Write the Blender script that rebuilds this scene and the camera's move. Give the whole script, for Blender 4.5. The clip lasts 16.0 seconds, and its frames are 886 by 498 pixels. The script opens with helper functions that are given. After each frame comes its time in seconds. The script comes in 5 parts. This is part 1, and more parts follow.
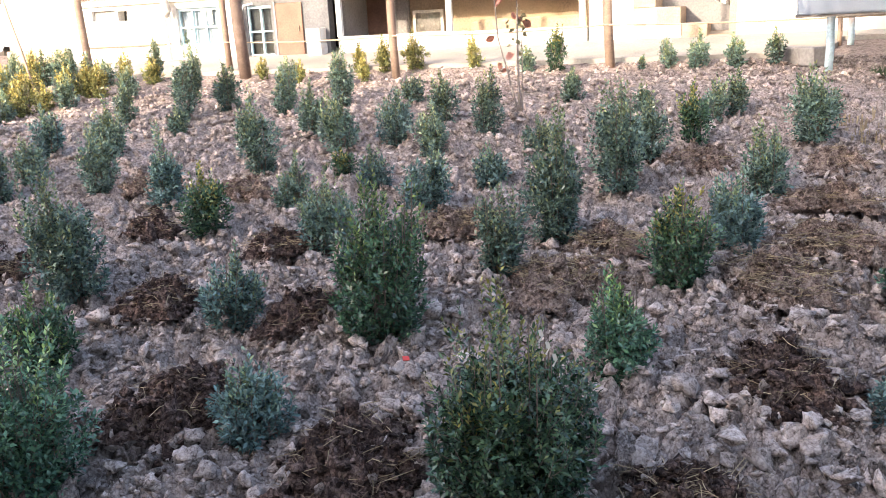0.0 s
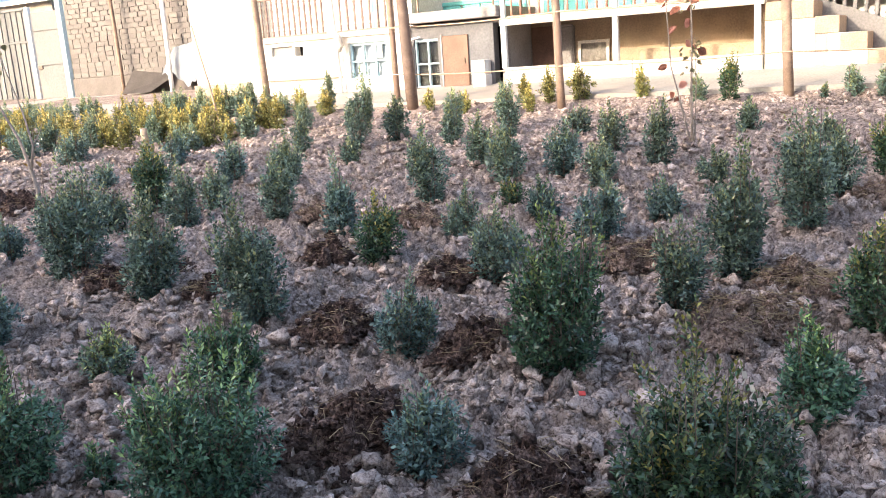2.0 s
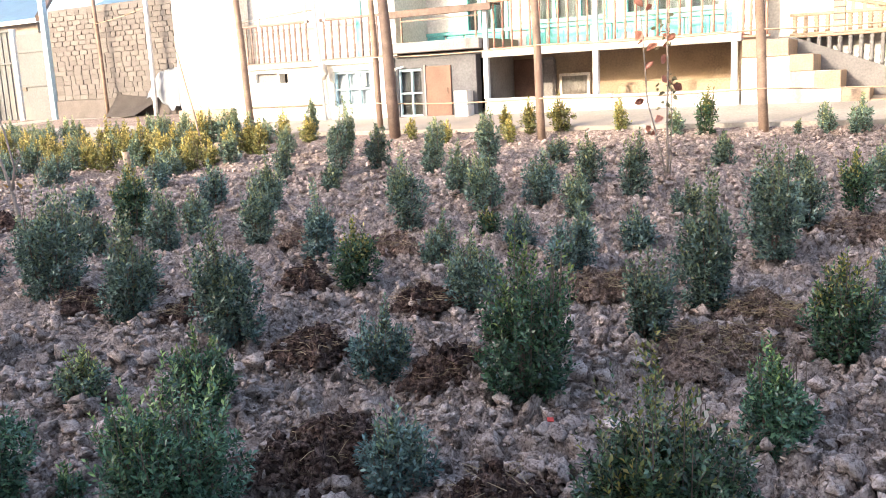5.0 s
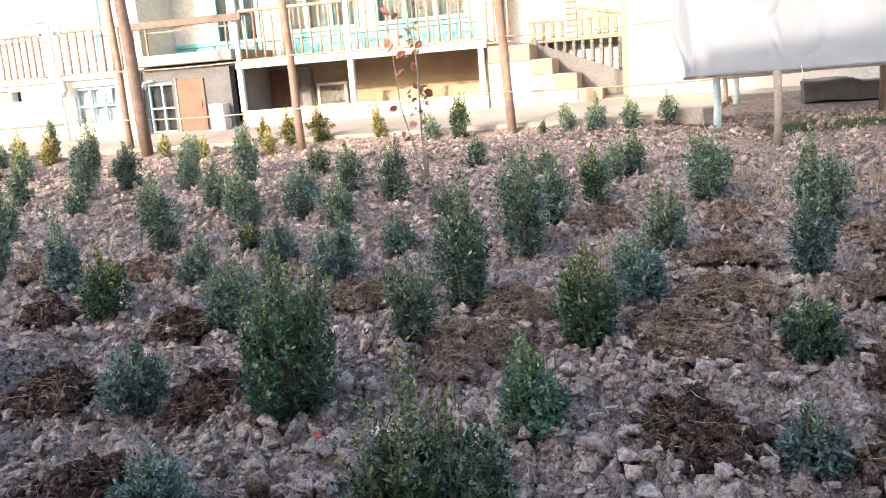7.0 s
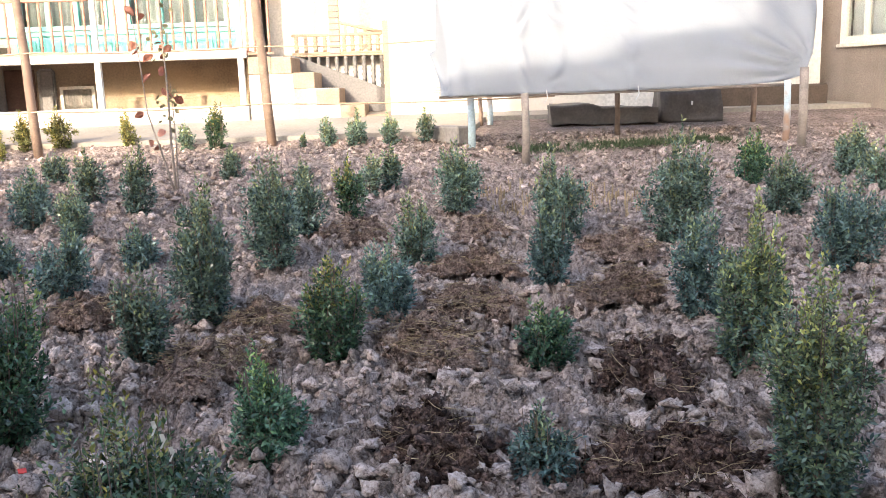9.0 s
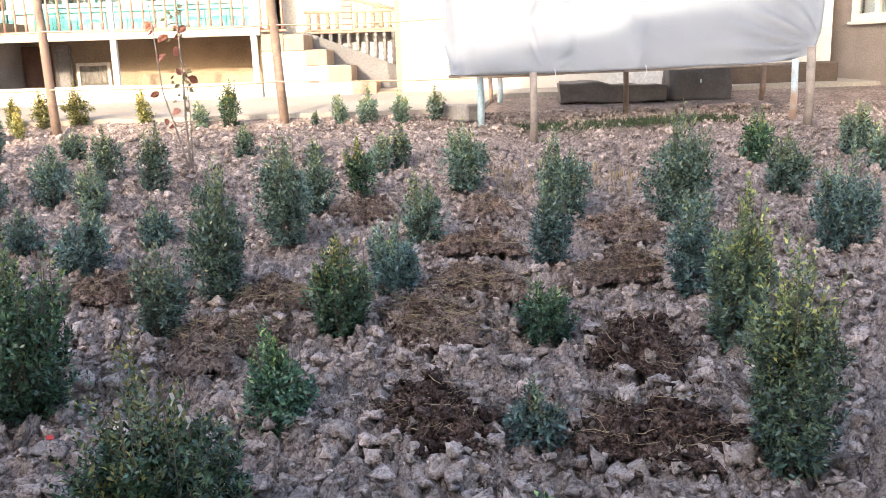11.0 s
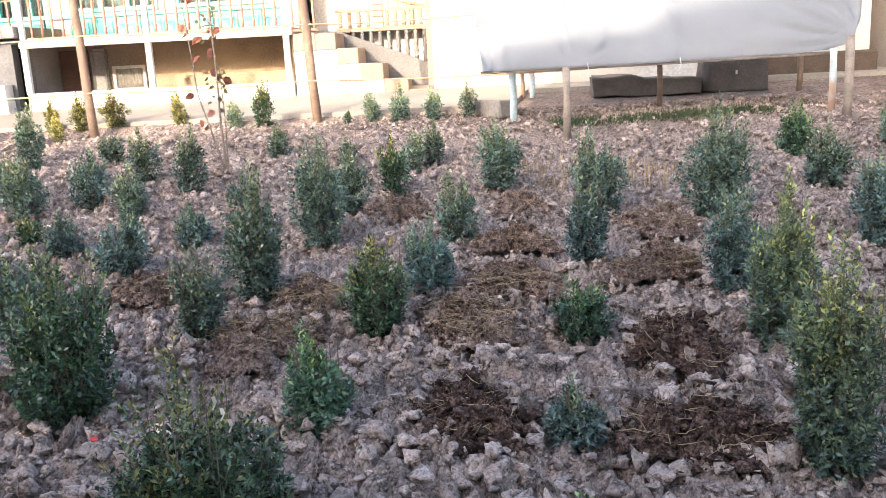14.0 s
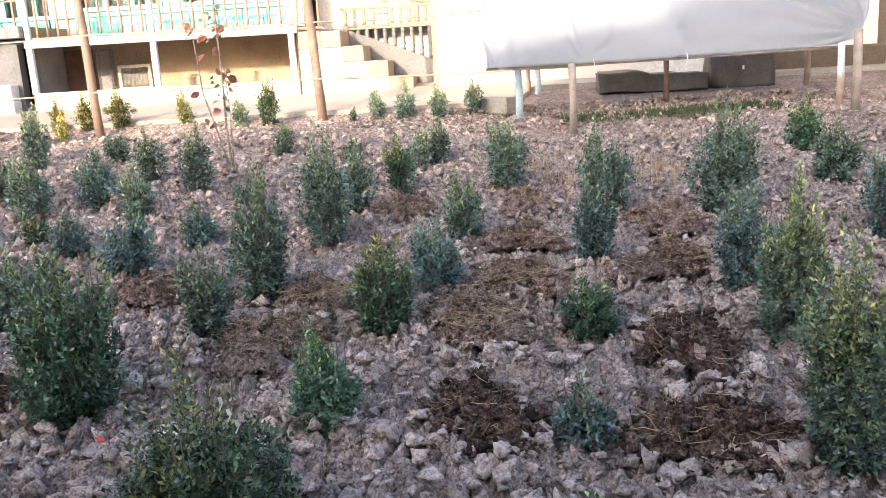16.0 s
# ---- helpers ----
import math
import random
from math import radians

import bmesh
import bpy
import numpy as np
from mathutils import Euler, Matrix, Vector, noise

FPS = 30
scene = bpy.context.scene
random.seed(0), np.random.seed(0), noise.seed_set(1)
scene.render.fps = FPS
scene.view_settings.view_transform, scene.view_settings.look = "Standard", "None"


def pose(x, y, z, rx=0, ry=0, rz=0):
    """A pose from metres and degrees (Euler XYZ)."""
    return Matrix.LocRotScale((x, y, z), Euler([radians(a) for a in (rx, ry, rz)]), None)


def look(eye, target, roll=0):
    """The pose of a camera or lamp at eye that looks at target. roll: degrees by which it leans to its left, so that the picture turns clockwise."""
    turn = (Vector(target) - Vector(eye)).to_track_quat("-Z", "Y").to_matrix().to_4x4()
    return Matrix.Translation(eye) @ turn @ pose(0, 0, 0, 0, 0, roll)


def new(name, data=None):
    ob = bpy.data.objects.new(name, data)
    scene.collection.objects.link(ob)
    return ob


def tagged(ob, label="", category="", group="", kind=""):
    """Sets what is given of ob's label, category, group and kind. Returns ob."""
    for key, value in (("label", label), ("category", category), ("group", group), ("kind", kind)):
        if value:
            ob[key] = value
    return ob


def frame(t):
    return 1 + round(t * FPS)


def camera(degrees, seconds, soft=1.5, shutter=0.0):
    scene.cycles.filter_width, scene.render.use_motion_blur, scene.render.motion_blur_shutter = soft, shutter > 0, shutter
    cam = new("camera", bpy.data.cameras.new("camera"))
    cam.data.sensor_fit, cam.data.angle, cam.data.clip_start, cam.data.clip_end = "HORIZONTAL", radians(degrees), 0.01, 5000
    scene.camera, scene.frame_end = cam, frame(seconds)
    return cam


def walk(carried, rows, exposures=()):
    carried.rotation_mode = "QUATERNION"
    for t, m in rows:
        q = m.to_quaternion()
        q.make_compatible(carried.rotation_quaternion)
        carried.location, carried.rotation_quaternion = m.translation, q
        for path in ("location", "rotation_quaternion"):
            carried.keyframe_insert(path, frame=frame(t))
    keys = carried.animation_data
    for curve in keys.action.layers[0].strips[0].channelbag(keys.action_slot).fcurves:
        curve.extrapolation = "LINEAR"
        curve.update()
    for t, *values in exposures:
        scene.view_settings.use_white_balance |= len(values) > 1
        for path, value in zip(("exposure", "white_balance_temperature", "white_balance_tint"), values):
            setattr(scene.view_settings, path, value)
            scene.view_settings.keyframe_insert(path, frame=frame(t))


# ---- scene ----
cam = camera(54.0, 16.0, soft=0.45)
PATH = [
    (0, (0.001, 0.000, 1.487), (-0.006, 9.664, -1.084), -3.01),
    (0.5, (-0.015, 0.007, 1.493), (-0.261, 9.698, -0.961), -4.28),
    (1, (-0.043, 0.010, 1.493), (-0.583, 9.708, -0.888), -4.11),
    (1.5, (-0.089, 0.027, 1.489), (-1.285, 9.704, -0.732), -3.91),
    (2, (-0.112, 0.043, 1.480), (-1.849, 9.657, -0.652), -3.91),
    (2.5, (-0.125, 0.056, 1.482), (-2.003, 9.670, -0.530), -3.41),
    (3, (-0.141, 0.053, 1.483), (-2.200, 9.650, -0.434), -3.23),
    (3.2, (-0.149, 0.065, 1.475), (-2.232, 9.661, -0.418), -2.85),
    (5.3, (-0.036, -0.037, 1.499), (-1.254, 9.717, -0.335), -2.82),
    (5.5, (-0.024, -0.037, 1.503), (-0.854, 9.755, -0.351), -3.56),
    (6, (-0.011, -0.016, 1.496), (-0.182, 9.802, -0.392), -4.47),
    (6.5, (0.004, 0.010, 1.490), (0.367, 9.825, -0.389), -4.52),
    (7, (0.041, 0.028, 1.484), (1.058, 9.796, -0.399), -4.53),
    (7.5, (0.102, 0.060, 1.467), (2.185, 9.671, -0.348), -3.30),
    (8, (0.132, 0.056, 1.467), (2.706, 9.551, -0.325), -3.21),
    (8.5, (0.166, 0.077, 1.446), (3.153, 9.451, -0.345), -2.52),
    (9, (0.203, 0.107, 1.425), (3.757, 9.274, -0.404), -1.84),
    (9.2, (0.208, 0.083, 1.431), (3.831, 9.211, -0.453), -1.98),
    (11.3, (0.185, -0.089, 1.505), (3.468, 9.110, -0.639), -2.13),
    (11.5, (0.181, -0.089, 1.507), (3.380, 9.139, -0.642), -2.50),
    (12, (0.182, -0.082, 1.509), (3.258, 9.188, -0.636), -2.56),
    (12.5, (0.187, -0.079, 1.512), (3.205, 9.208, -0.642), -2.94),
    (13, (0.186, -0.075, 1.509), (3.196, 9.219, -0.627), -2.89),
    (13.5, (0.186, -0.077, 1.512), (3.206, 9.212, -0.630), -3.03),
    (14, (0.182, -0.069, 1.516), (3.199, 9.217, -0.645), -2.92),
    (14.5, (0.181, -0.056, 1.510), (3.175, 9.239, -0.642), -3.02),
    (15, (0.181, -0.047, 1.510), (3.155, 9.254, -0.648), -3.29),
    (15.5, (0.180, -0.041, 1.511), (3.137, 9.260, -0.666), -3.11),
    (16, (0.186, -0.041, 1.512), (3.135, 9.262, -0.674), -3.31),
]
walk(cam, [(t, look(eye, target, roll)) for t, eye, target, roll in PATH], exposures=[(0, 2.77, 6500, 10), (3, 2.48, 6500, 10), (6, 2.46, 6500, 10), (9, 2.53, 6500, 9), (16, 2.63, 6500, 10)])

# ---- sky and sun ----
SUN_FROM = Vector((-0.67, -0.74, 0.0)).normalized()
SUN_UP = radians(20)
world = bpy.data.worlds.new("world")
scene.world = world
world.use_nodes = True
wn = world.node_tree
sky = wn.nodes.new("ShaderNodeTexSky")
sky.sky_type = "NISHITA"
sky.sun_disc = False
sky.sun_elevation = SUN_UP
sky.sun_rotation = radians(222)
sky.air_density, sky.dust_density, sky.ozone_density = 0.9, 4.0, 0.7
wn.nodes["Background"].inputs["Strength"].default_value = 0.15
wn.links.new(sky.outputs["Color"], wn.nodes["Background"].inputs["Color"])
sun_data = bpy.data.lights.new("sun", "SUN")
sun_data.energy, sun_data.angle, sun_data.color = 1.4, radians(0.6), (1.0, 0.86, 0.66)
sun = new("sun", sun_data)
sun.matrix_world = look((SUN_FROM * math.cos(SUN_UP) + Vector((0, 0, math.sin(SUN_UP)))) * 60, (0, 0, 0))

# ---- the frame of the house: local x runs along the facade, local y away from the garden ----
HOUSE = pose(3.5, 13.4, 0, 0, 0, -20)
UB = Vector((0.342, 0.940))


def ground_z(x, y):
    """The lie of the land: a slope that climbs towards the house."""
    b = (x - 3.5) * UB.x + (y - 13.4) * UB.y
    return 1.0 + 0.0907 * min(2.5, max(-15.0, b))


def local_z(a, b):
    return 1.0 + 0.0907 * min(2.5, max(-15.0, b))


# ---- materials ----
def material(name, base, rough=0.8, metal=0.0, vary=0.25, scale=6.0, fine=60.0, bump=0.3, bump_size=40.0, dist=0.01, tint=None, stain=None, rnd=0.0, spec=0.4):
    """A surface with a base colour, broken up at two scales, with fine relief."""
    m = bpy.data.materials.new(name)
    m.use_nodes = True
    t = m.node_tree
    p = t.nodes["Principled BSDF"]
    p.inputs["Roughness"].default_value, p.inputs["Metallic"].default_value = rough, metal
    p.inputs["Specular IOR Level"].default_value = spec
    co = t.nodes.new("ShaderNodeTexCoord")
    big, small = t.nodes.new("ShaderNodeTexNoise"), t.nodes.new("ShaderNodeTexNoise")
    for n, s, d in ((big, scale, 5.0), (small, fine, 3.0)):
        n.inputs["Scale"].default_value, n.inputs["Detail"].default_value = s, d
        t.links.new(co.outputs["Object"], n.inputs["Vector"])
    ramp = t.nodes.new("ShaderNodeValToRGB")
    dark = tint or tuple(c * (1 - vary) for c in base)
    ramp.color_ramp.elements[0].position, ramp.color_ramp.elements[1].position = 0.35, 0.65
    ramp.color_ramp.elements[0].color, ramp.color_ramp.elements[1].color = (*dark, 1), (*base, 1)
    t.links.new(big.outputs["Fac"], ramp.inputs["Fac"])
    mul = t.nodes.new("ShaderNodeMix")
    mul.data_type, mul.blend_type = "RGBA", "MULTIPLY"
    mul.inputs["Factor"].default_value = 0.5
    grey = t.nodes.new("ShaderNodeMapRange")
    grey.inputs["From Min"].default_value, grey.inputs["From Max"].default_value = 0.3, 0.7
    grey.inputs["To Min"].default_value, grey.inputs["To Max"].default_value = 0.55, 1.15
    t.links.new(small.outputs["Fac"], grey.inputs["Value"])
    t.links.new(ramp.outputs["Color"], mul.inputs["A"])
    t.links.new(grey.outputs["Result"], mul.inputs["B"])
    colour = mul.outputs["Result"]
    if stain:
        st, sr, mx = t.nodes.new("ShaderNodeTexNoise"), t.nodes.new("ShaderNodeValToRGB"), t.nodes.new("ShaderNodeMix")
        st.inputs["Scale"].default_value, st.inputs["Detail"].default_value = scale * 0.37, 6.0
        t.links.new(co.outputs["Object"], st.inputs["Vector"])
        sr.color_ramp.elements[0].position, sr.color_ramp.elements[1].position = 0.52, 0.68
        t.links.new(st.outputs["Fac"], sr.inputs["Fac"])
        mx.data_type = "RGBA"
        mx.inputs["B"].default_value = (*stain, 1)
        t.links.new(sr.outputs["Color"], mx.inputs["Factor"])
        t.links.new(colour, mx.inputs["A"])
        colour = mx.outputs["Result"]
    if rnd:
        info, mr, hs = t.nodes.new("ShaderNodeObjectInfo"), t.nodes.new("ShaderNodeMapRange"), t.nodes.new("ShaderNodeHueSaturation")
        mr.inputs["To Min"].default_value, mr.inputs["To Max"].default_value = 1 - rnd, 1 + rnd
        t.links.new(info.outputs["Random"], mr.inputs["Value"])
        t.links.new(mr.outputs["Result"], hs.inputs["Value"])
        t.links.new(colour, hs.inputs["Color"])
        colour = hs.outputs["Color"]
    t.links.new(colour, p.inputs["Base Color"])
    if bump:
        bn, bp = t.nodes.new("ShaderNodeTexNoise"), t.nodes.new("ShaderNodeBump")
        bn.inputs["Scale"].default_value, bn.inputs["Detail"].default_value = bump_size, 6.0
        t.links.new(co.outputs["Object"], bn.inputs["Vector"])
        bp.inputs["Strength"].default_value, bp.inputs["Distance"].default_value = bump, dist
        t.links.new(bn.outputs["Fac"], bp.inputs["Height"])
        t.links.new(bp.outputs["Normal"], p.inputs["Normal"])
    return m


def island_material(name, base, light, rough=0.9, bump=0.6, size=45.0):
    """For heaps of loose bits: each bit takes its own shade."""
    m = material(name, base, rough, vary=0.3, scale=9, fine=70, bump=bump, bump_size=size, dist=0.012, spec=0.2)
    t = m.node_tree
    p = t.nodes["Principled BSDF"]
    was = p.inputs["Base Color"].links[0].from_socket
    geo, ramp, mx = t.nodes.new("ShaderNodeNewGeometry"), t.nodes.new("ShaderNodeValToRGB"), t.nodes.new("ShaderNodeMix")
    ramp.color_ramp.elements[0].color, ramp.color_ramp.elements[1].color = (0.72, 0.72, 0.72, 1), (*[l / max(b, 0.01) for l, b in zip(light, base)], 1)
    mx.data_type, mx.blend_type = "RGBA", "MULTIPLY"
    mx.inputs["Factor"].default_value = 1.0
    t.links.new(geo.outputs["Random Per Island"], ramp.inputs["Fac"])
    t.links.new(was, mx.inputs["A"])
    t.links.new(ramp.outputs["Color"], mx.inputs["B"])
    t.links.new(mx.outputs["Result"], p.inputs["Base Color"])
    return m


def leaf_material(name, old, mature, young, rough=0.27):
    """Small leathery leaves: old dark ones low down, paler young ones at the shoots' tips, each its own shade."""
    m = bpy.data.materials.new(name)
    m.use_nodes = True
    t = m.node_tree
    p = t.nodes["Principled BSDF"]
    p.inputs["Roughness"].default_value, p.inputs["Specular IOR Level"].default_value = rough, 0.60
    co, geo, info = t.nodes.new("ShaderNodeTexCoord"), t.nodes.new("ShaderNodeNewGeometry"), t.nodes.new("ShaderNodeObjectInfo")
    add, ramp, hs, mr = (t.nodes.new("ShaderNode" + k) for k in ("Math", "ValToRGB", "HueSaturation", "MapRange"))
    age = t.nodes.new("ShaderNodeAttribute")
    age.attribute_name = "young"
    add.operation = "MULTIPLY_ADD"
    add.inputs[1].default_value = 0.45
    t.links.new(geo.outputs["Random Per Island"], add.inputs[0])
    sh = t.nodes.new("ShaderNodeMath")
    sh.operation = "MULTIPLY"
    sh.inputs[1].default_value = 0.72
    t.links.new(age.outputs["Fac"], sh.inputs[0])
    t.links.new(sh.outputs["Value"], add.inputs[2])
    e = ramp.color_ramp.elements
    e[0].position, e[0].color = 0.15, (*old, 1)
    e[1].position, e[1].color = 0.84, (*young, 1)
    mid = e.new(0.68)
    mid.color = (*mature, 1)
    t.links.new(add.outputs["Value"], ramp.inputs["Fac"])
    mr.inputs["To Min"].default_value, mr.inputs["To Max"].default_value = 0.8, 1.25
    t.links.new(info.outputs["Random"], mr.inputs["Value"])
    t.links.new(mr.outputs["Result"], hs.inputs["Value"])
    t.links.new(ramp.outputs["Color"], hs.inputs["Color"])
    own, fr, lo, h2 = t.nodes.new("ShaderNodeMath"), t.nodes.new("ShaderNodeMath"), t.nodes.new("ShaderNodeMapRange"), t.nodes.new("ShaderNodeHueSaturation")
    own.operation, fr.operation = "MULTIPLY", "FRACT"
    own.inputs[1].default_value = 17.3
    t.links.new(geo.outputs["Random Per Island"], own.inputs[0])
    t.links.new(own.outputs["Value"], fr.inputs[0])
    t.links.new(fr.outputs["Value"], lo.inputs["Value"])
    # wide leaf-to-leaf brightness stands in for glints and dark gaps
    lo.inputs["To Min"].default_value, lo.inputs["To Max"].default_value = 0.42, 1.75
    t.links.new(lo.outputs["Result"], h2.inputs["Value"])
    t.links.new(hs.outputs["Color"], h2.inputs["Color"])
    hs = h2
    t.links.new(hs.outputs["Color"], p.inputs["Base Color"])
    tr, ms = t.nodes.new("ShaderNodeBsdfTranslucent"), t.nodes.new("ShaderNodeMixShader")
    t.links.new(hs.outputs["Color"], tr.inputs["Color"])
    ms.inputs["Fac"].default_value = 0.12
    out = t.nodes["Material Output"]
    t.links.new(p.outputs["BSDF"], ms.inputs[1])
    t.links.new(tr.outputs["BSDF"], ms.inputs[2])
    t.links.new(ms.outputs["Shader"], out.inputs["Surface"])
    return m


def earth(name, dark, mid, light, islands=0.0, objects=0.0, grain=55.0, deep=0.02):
    """Dry crumbly earth: pitted and knobbly at several sizes, with shade put into the colour: dark pits, pale knobs."""
    m = bpy.data.materials.new(name)
    m.use_nodes = True
    t = m.node_tree
    p = t.nodes["Principled BSDF"]
    p.inputs["Roughness"].default_value, p.inputs["Specular IOR Level"].default_value = 0.97, 0.12
    co = t.nodes.new("ShaderNodeTexCoord")
    wide, knobs, fine = (t.nodes.new("ShaderNodeTexNoise") for _ in range(3))
    for q, scale, detail, rough in ((wide, 2.6, 4.0, 0.55), (knobs, grain * 0.4, 3.0, 0.6), (fine, grain * 1.3, 3.0, 0.55)):
        t.links.new(co.outputs["Object"], q.inputs["Vector"])
        q.inputs["Scale"].default_value, q.inputs["Detail"].default_value, q.inputs["Roughness"].default_value = scale, detail, rough
    def sum_of(first, k, second):
        n = t.nodes.new("ShaderNodeMath")
        n.operation = "MULTIPLY_ADD"
        n.inputs[1].default_value = k
        t.links.new(first, n.inputs[0])
        t.links.new(second, n.inputs[2])
        return n.outputs["Value"]

    shift = t.nodes.new("ShaderNodeVectorMath")
    shift.operation = "MULTIPLY_ADD"
    shift.inputs[1].default_value = (1.3 / grain,) * 3
    t.links.new(knobs.outputs["Color"], shift.inputs[0])
    t.links.new(co.outputs["Object"], shift.inputs[2])
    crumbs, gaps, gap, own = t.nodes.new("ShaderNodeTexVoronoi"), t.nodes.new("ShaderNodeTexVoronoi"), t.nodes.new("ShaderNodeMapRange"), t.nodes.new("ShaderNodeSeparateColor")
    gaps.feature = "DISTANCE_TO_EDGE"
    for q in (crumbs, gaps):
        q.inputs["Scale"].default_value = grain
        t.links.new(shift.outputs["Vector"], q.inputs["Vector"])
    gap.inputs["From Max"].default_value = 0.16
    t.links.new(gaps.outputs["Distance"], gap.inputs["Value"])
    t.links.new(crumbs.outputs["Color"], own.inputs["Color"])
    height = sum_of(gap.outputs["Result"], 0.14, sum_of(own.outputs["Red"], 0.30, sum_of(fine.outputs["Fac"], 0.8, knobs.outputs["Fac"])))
    # low pits and gaps are coloured darker, standing in for shade
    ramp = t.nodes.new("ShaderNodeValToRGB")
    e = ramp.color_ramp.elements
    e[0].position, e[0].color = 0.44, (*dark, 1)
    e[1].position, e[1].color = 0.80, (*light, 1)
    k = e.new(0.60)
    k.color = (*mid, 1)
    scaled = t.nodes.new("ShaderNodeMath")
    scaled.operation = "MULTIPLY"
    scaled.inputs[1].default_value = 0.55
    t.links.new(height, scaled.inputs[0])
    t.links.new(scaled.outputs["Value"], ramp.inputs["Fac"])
    tone = t.nodes.new("ShaderNodeMapRange")
    tone.inputs["From Min"].default_value, tone.inputs["From Max"].default_value = 0.3, 0.7
    tone.inputs["To Min"].default_value, tone.inputs["To Max"].default_value = 0.66, 1.2
    t.links.new(wide.outputs["Fac"], tone.inputs["Value"])
    value = tone.outputs["Result"]
    for use, node, out in ((islands, "ShaderNodeNewGeometry", "Random Per Island"), (objects, "ShaderNodeObjectInfo", "Random")):
        if use:
            src, mr, mu = t.nodes.new(node), t.nodes.new("ShaderNodeMapRange"), t.nodes.new("ShaderNodeMath")
            mr.inputs["To Min"].default_value, mr.inputs["To Max"].default_value = 1 - use, 1 + use
            mu.operation = "MULTIPLY"
            t.links.new(src.outputs[out], mr.inputs["Value"])
            t.links.new(mr.outputs["Result"], mu.inputs[0])
            t.links.new(value, mu.inputs[1])
            value = mu.outputs["Value"]
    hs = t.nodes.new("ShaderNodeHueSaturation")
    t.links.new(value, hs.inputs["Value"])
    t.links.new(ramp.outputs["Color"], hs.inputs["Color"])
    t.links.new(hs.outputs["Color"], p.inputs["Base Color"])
    bp = t.nodes.new("ShaderNodeBump")
    bp.inputs["Strength"].default_value, bp.inputs["Distance"].default_value = 1.0, deep
    t.links.new(height, bp.inputs["Height"])
    t.links.new(bp.outputs["Normal"], p.inputs["Normal"])
    return m


# SOIL is darker than CLOD so the gaps between clods read as shaded
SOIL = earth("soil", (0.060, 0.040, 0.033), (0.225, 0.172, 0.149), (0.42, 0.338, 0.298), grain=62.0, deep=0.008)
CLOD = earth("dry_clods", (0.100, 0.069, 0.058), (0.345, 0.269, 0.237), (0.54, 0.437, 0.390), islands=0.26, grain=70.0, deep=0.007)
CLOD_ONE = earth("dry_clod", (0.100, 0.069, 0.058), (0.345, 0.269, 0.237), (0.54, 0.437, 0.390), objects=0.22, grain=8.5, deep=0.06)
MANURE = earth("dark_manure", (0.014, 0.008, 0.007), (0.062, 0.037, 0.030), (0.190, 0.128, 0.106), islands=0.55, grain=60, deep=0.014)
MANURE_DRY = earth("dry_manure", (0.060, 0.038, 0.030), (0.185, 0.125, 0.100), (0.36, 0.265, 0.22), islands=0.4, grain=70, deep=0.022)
FIBRE = island_material("dark_fibres", (0.13, 0.085, 0.06), (0.26, 0.18, 0.12), bump=0)
STRAW = island_material("straw", (0.34, 0.24, 0.14), (0.50, 0.38, 0.24), bump=0.1)
LEAVES = {
    "g": leaf_material("green_leaves", (0.038, 0.070, 0.050), (0.058, 0.112, 0.050), (0.16, 0.20, 0.06)),
    "y": leaf_material("olive_topped_leaves", (0.035, 0.068, 0.050), (0.066, 0.110, 0.048), (0.24, 0.21, 0.055)),
    "b": leaf_material("bluish_leaves", (0.078, 0.122, 0.126), (0.105, 0.158, 0.126), (0.19, 0.23, 0.115)),
    "l": leaf_material("fresh_leaves", (0.045, 0.088, 0.066), (0.078, 0.148, 0.076), (0.22, 0.29, 0.10)),
    "m": leaf_material("pale_topped_leaves", (0.062, 0.108, 0.104), (0.165, 0.205, 0.095), (0.40, 0.40, 0.12)),
    # distance haze is put into this leaf colour
    "d": leaf_material("haze_tinted_leaves", (0.092, 0.138, 0.130), (0.125, 0.172, 0.112), (0.24, 0.255, 0.115)),
    # sunlit gold is put into this leaf colour
    "s": leaf_material("sunlight_tinted_leaves", (0.095, 0.115, 0.050), (0.24, 0.215, 0.068), (0.48, 0.37, 0.10)),
}
BARK = material("bark", (0.16, 0.115, 0.085), 0.9, vary=0.4, scale=20, fine=120, bump=0.5, bump_size=90, dist=0.004)
POLE = material("rusty_brown_pole", (0.27, 0.185, 0.14), 0.75, vary=0.35, scale=7, fine=50, bump=0.3, bump_size=60, dist=0.003, stain=(0.20, 0.13, 0.10))
POLE_GREY = material("weathered_grey_post", (0.30, 0.25, 0.22), 0.85, vary=0.3, scale=8, fine=60, bump=0.5, bump_size=70, dist=0.004)
POLE_WHITE = material("white_painted_post", (0.74, 0.75, 0.76), 0.5, vary=0.12, scale=6, fine=50, bump=0.1, stain=(0.5, 0.45, 0.4))
POLE_BLUE = material("pale_blue_painted_post", (0.50, 0.62, 0.68), 0.55, vary=0.15, scale=7, fine=40, bump=0.15, stain=(0.36, 0.24, 0.18))
WIRE = material("wire", (0.42, 0.30, 0.21), 0.6, metal=0.3, vary=0.2, bump=0)
WHITEWASH = material("whitewash", (0.66, 0.635, 0.60), 0.85, vary=0.06, scale=1.6, fine=25, bump=0.25, bump_size=30, dist=0.006, stain=(0.58, 0.52, 0.45))
GREY_PLASTER = material("grey_cement_plaster", (0.31, 0.285, 0.275), 0.9, vary=0.2, scale=2.5, fine=30, bump=0.4, bump_size=35, dist=0.008)
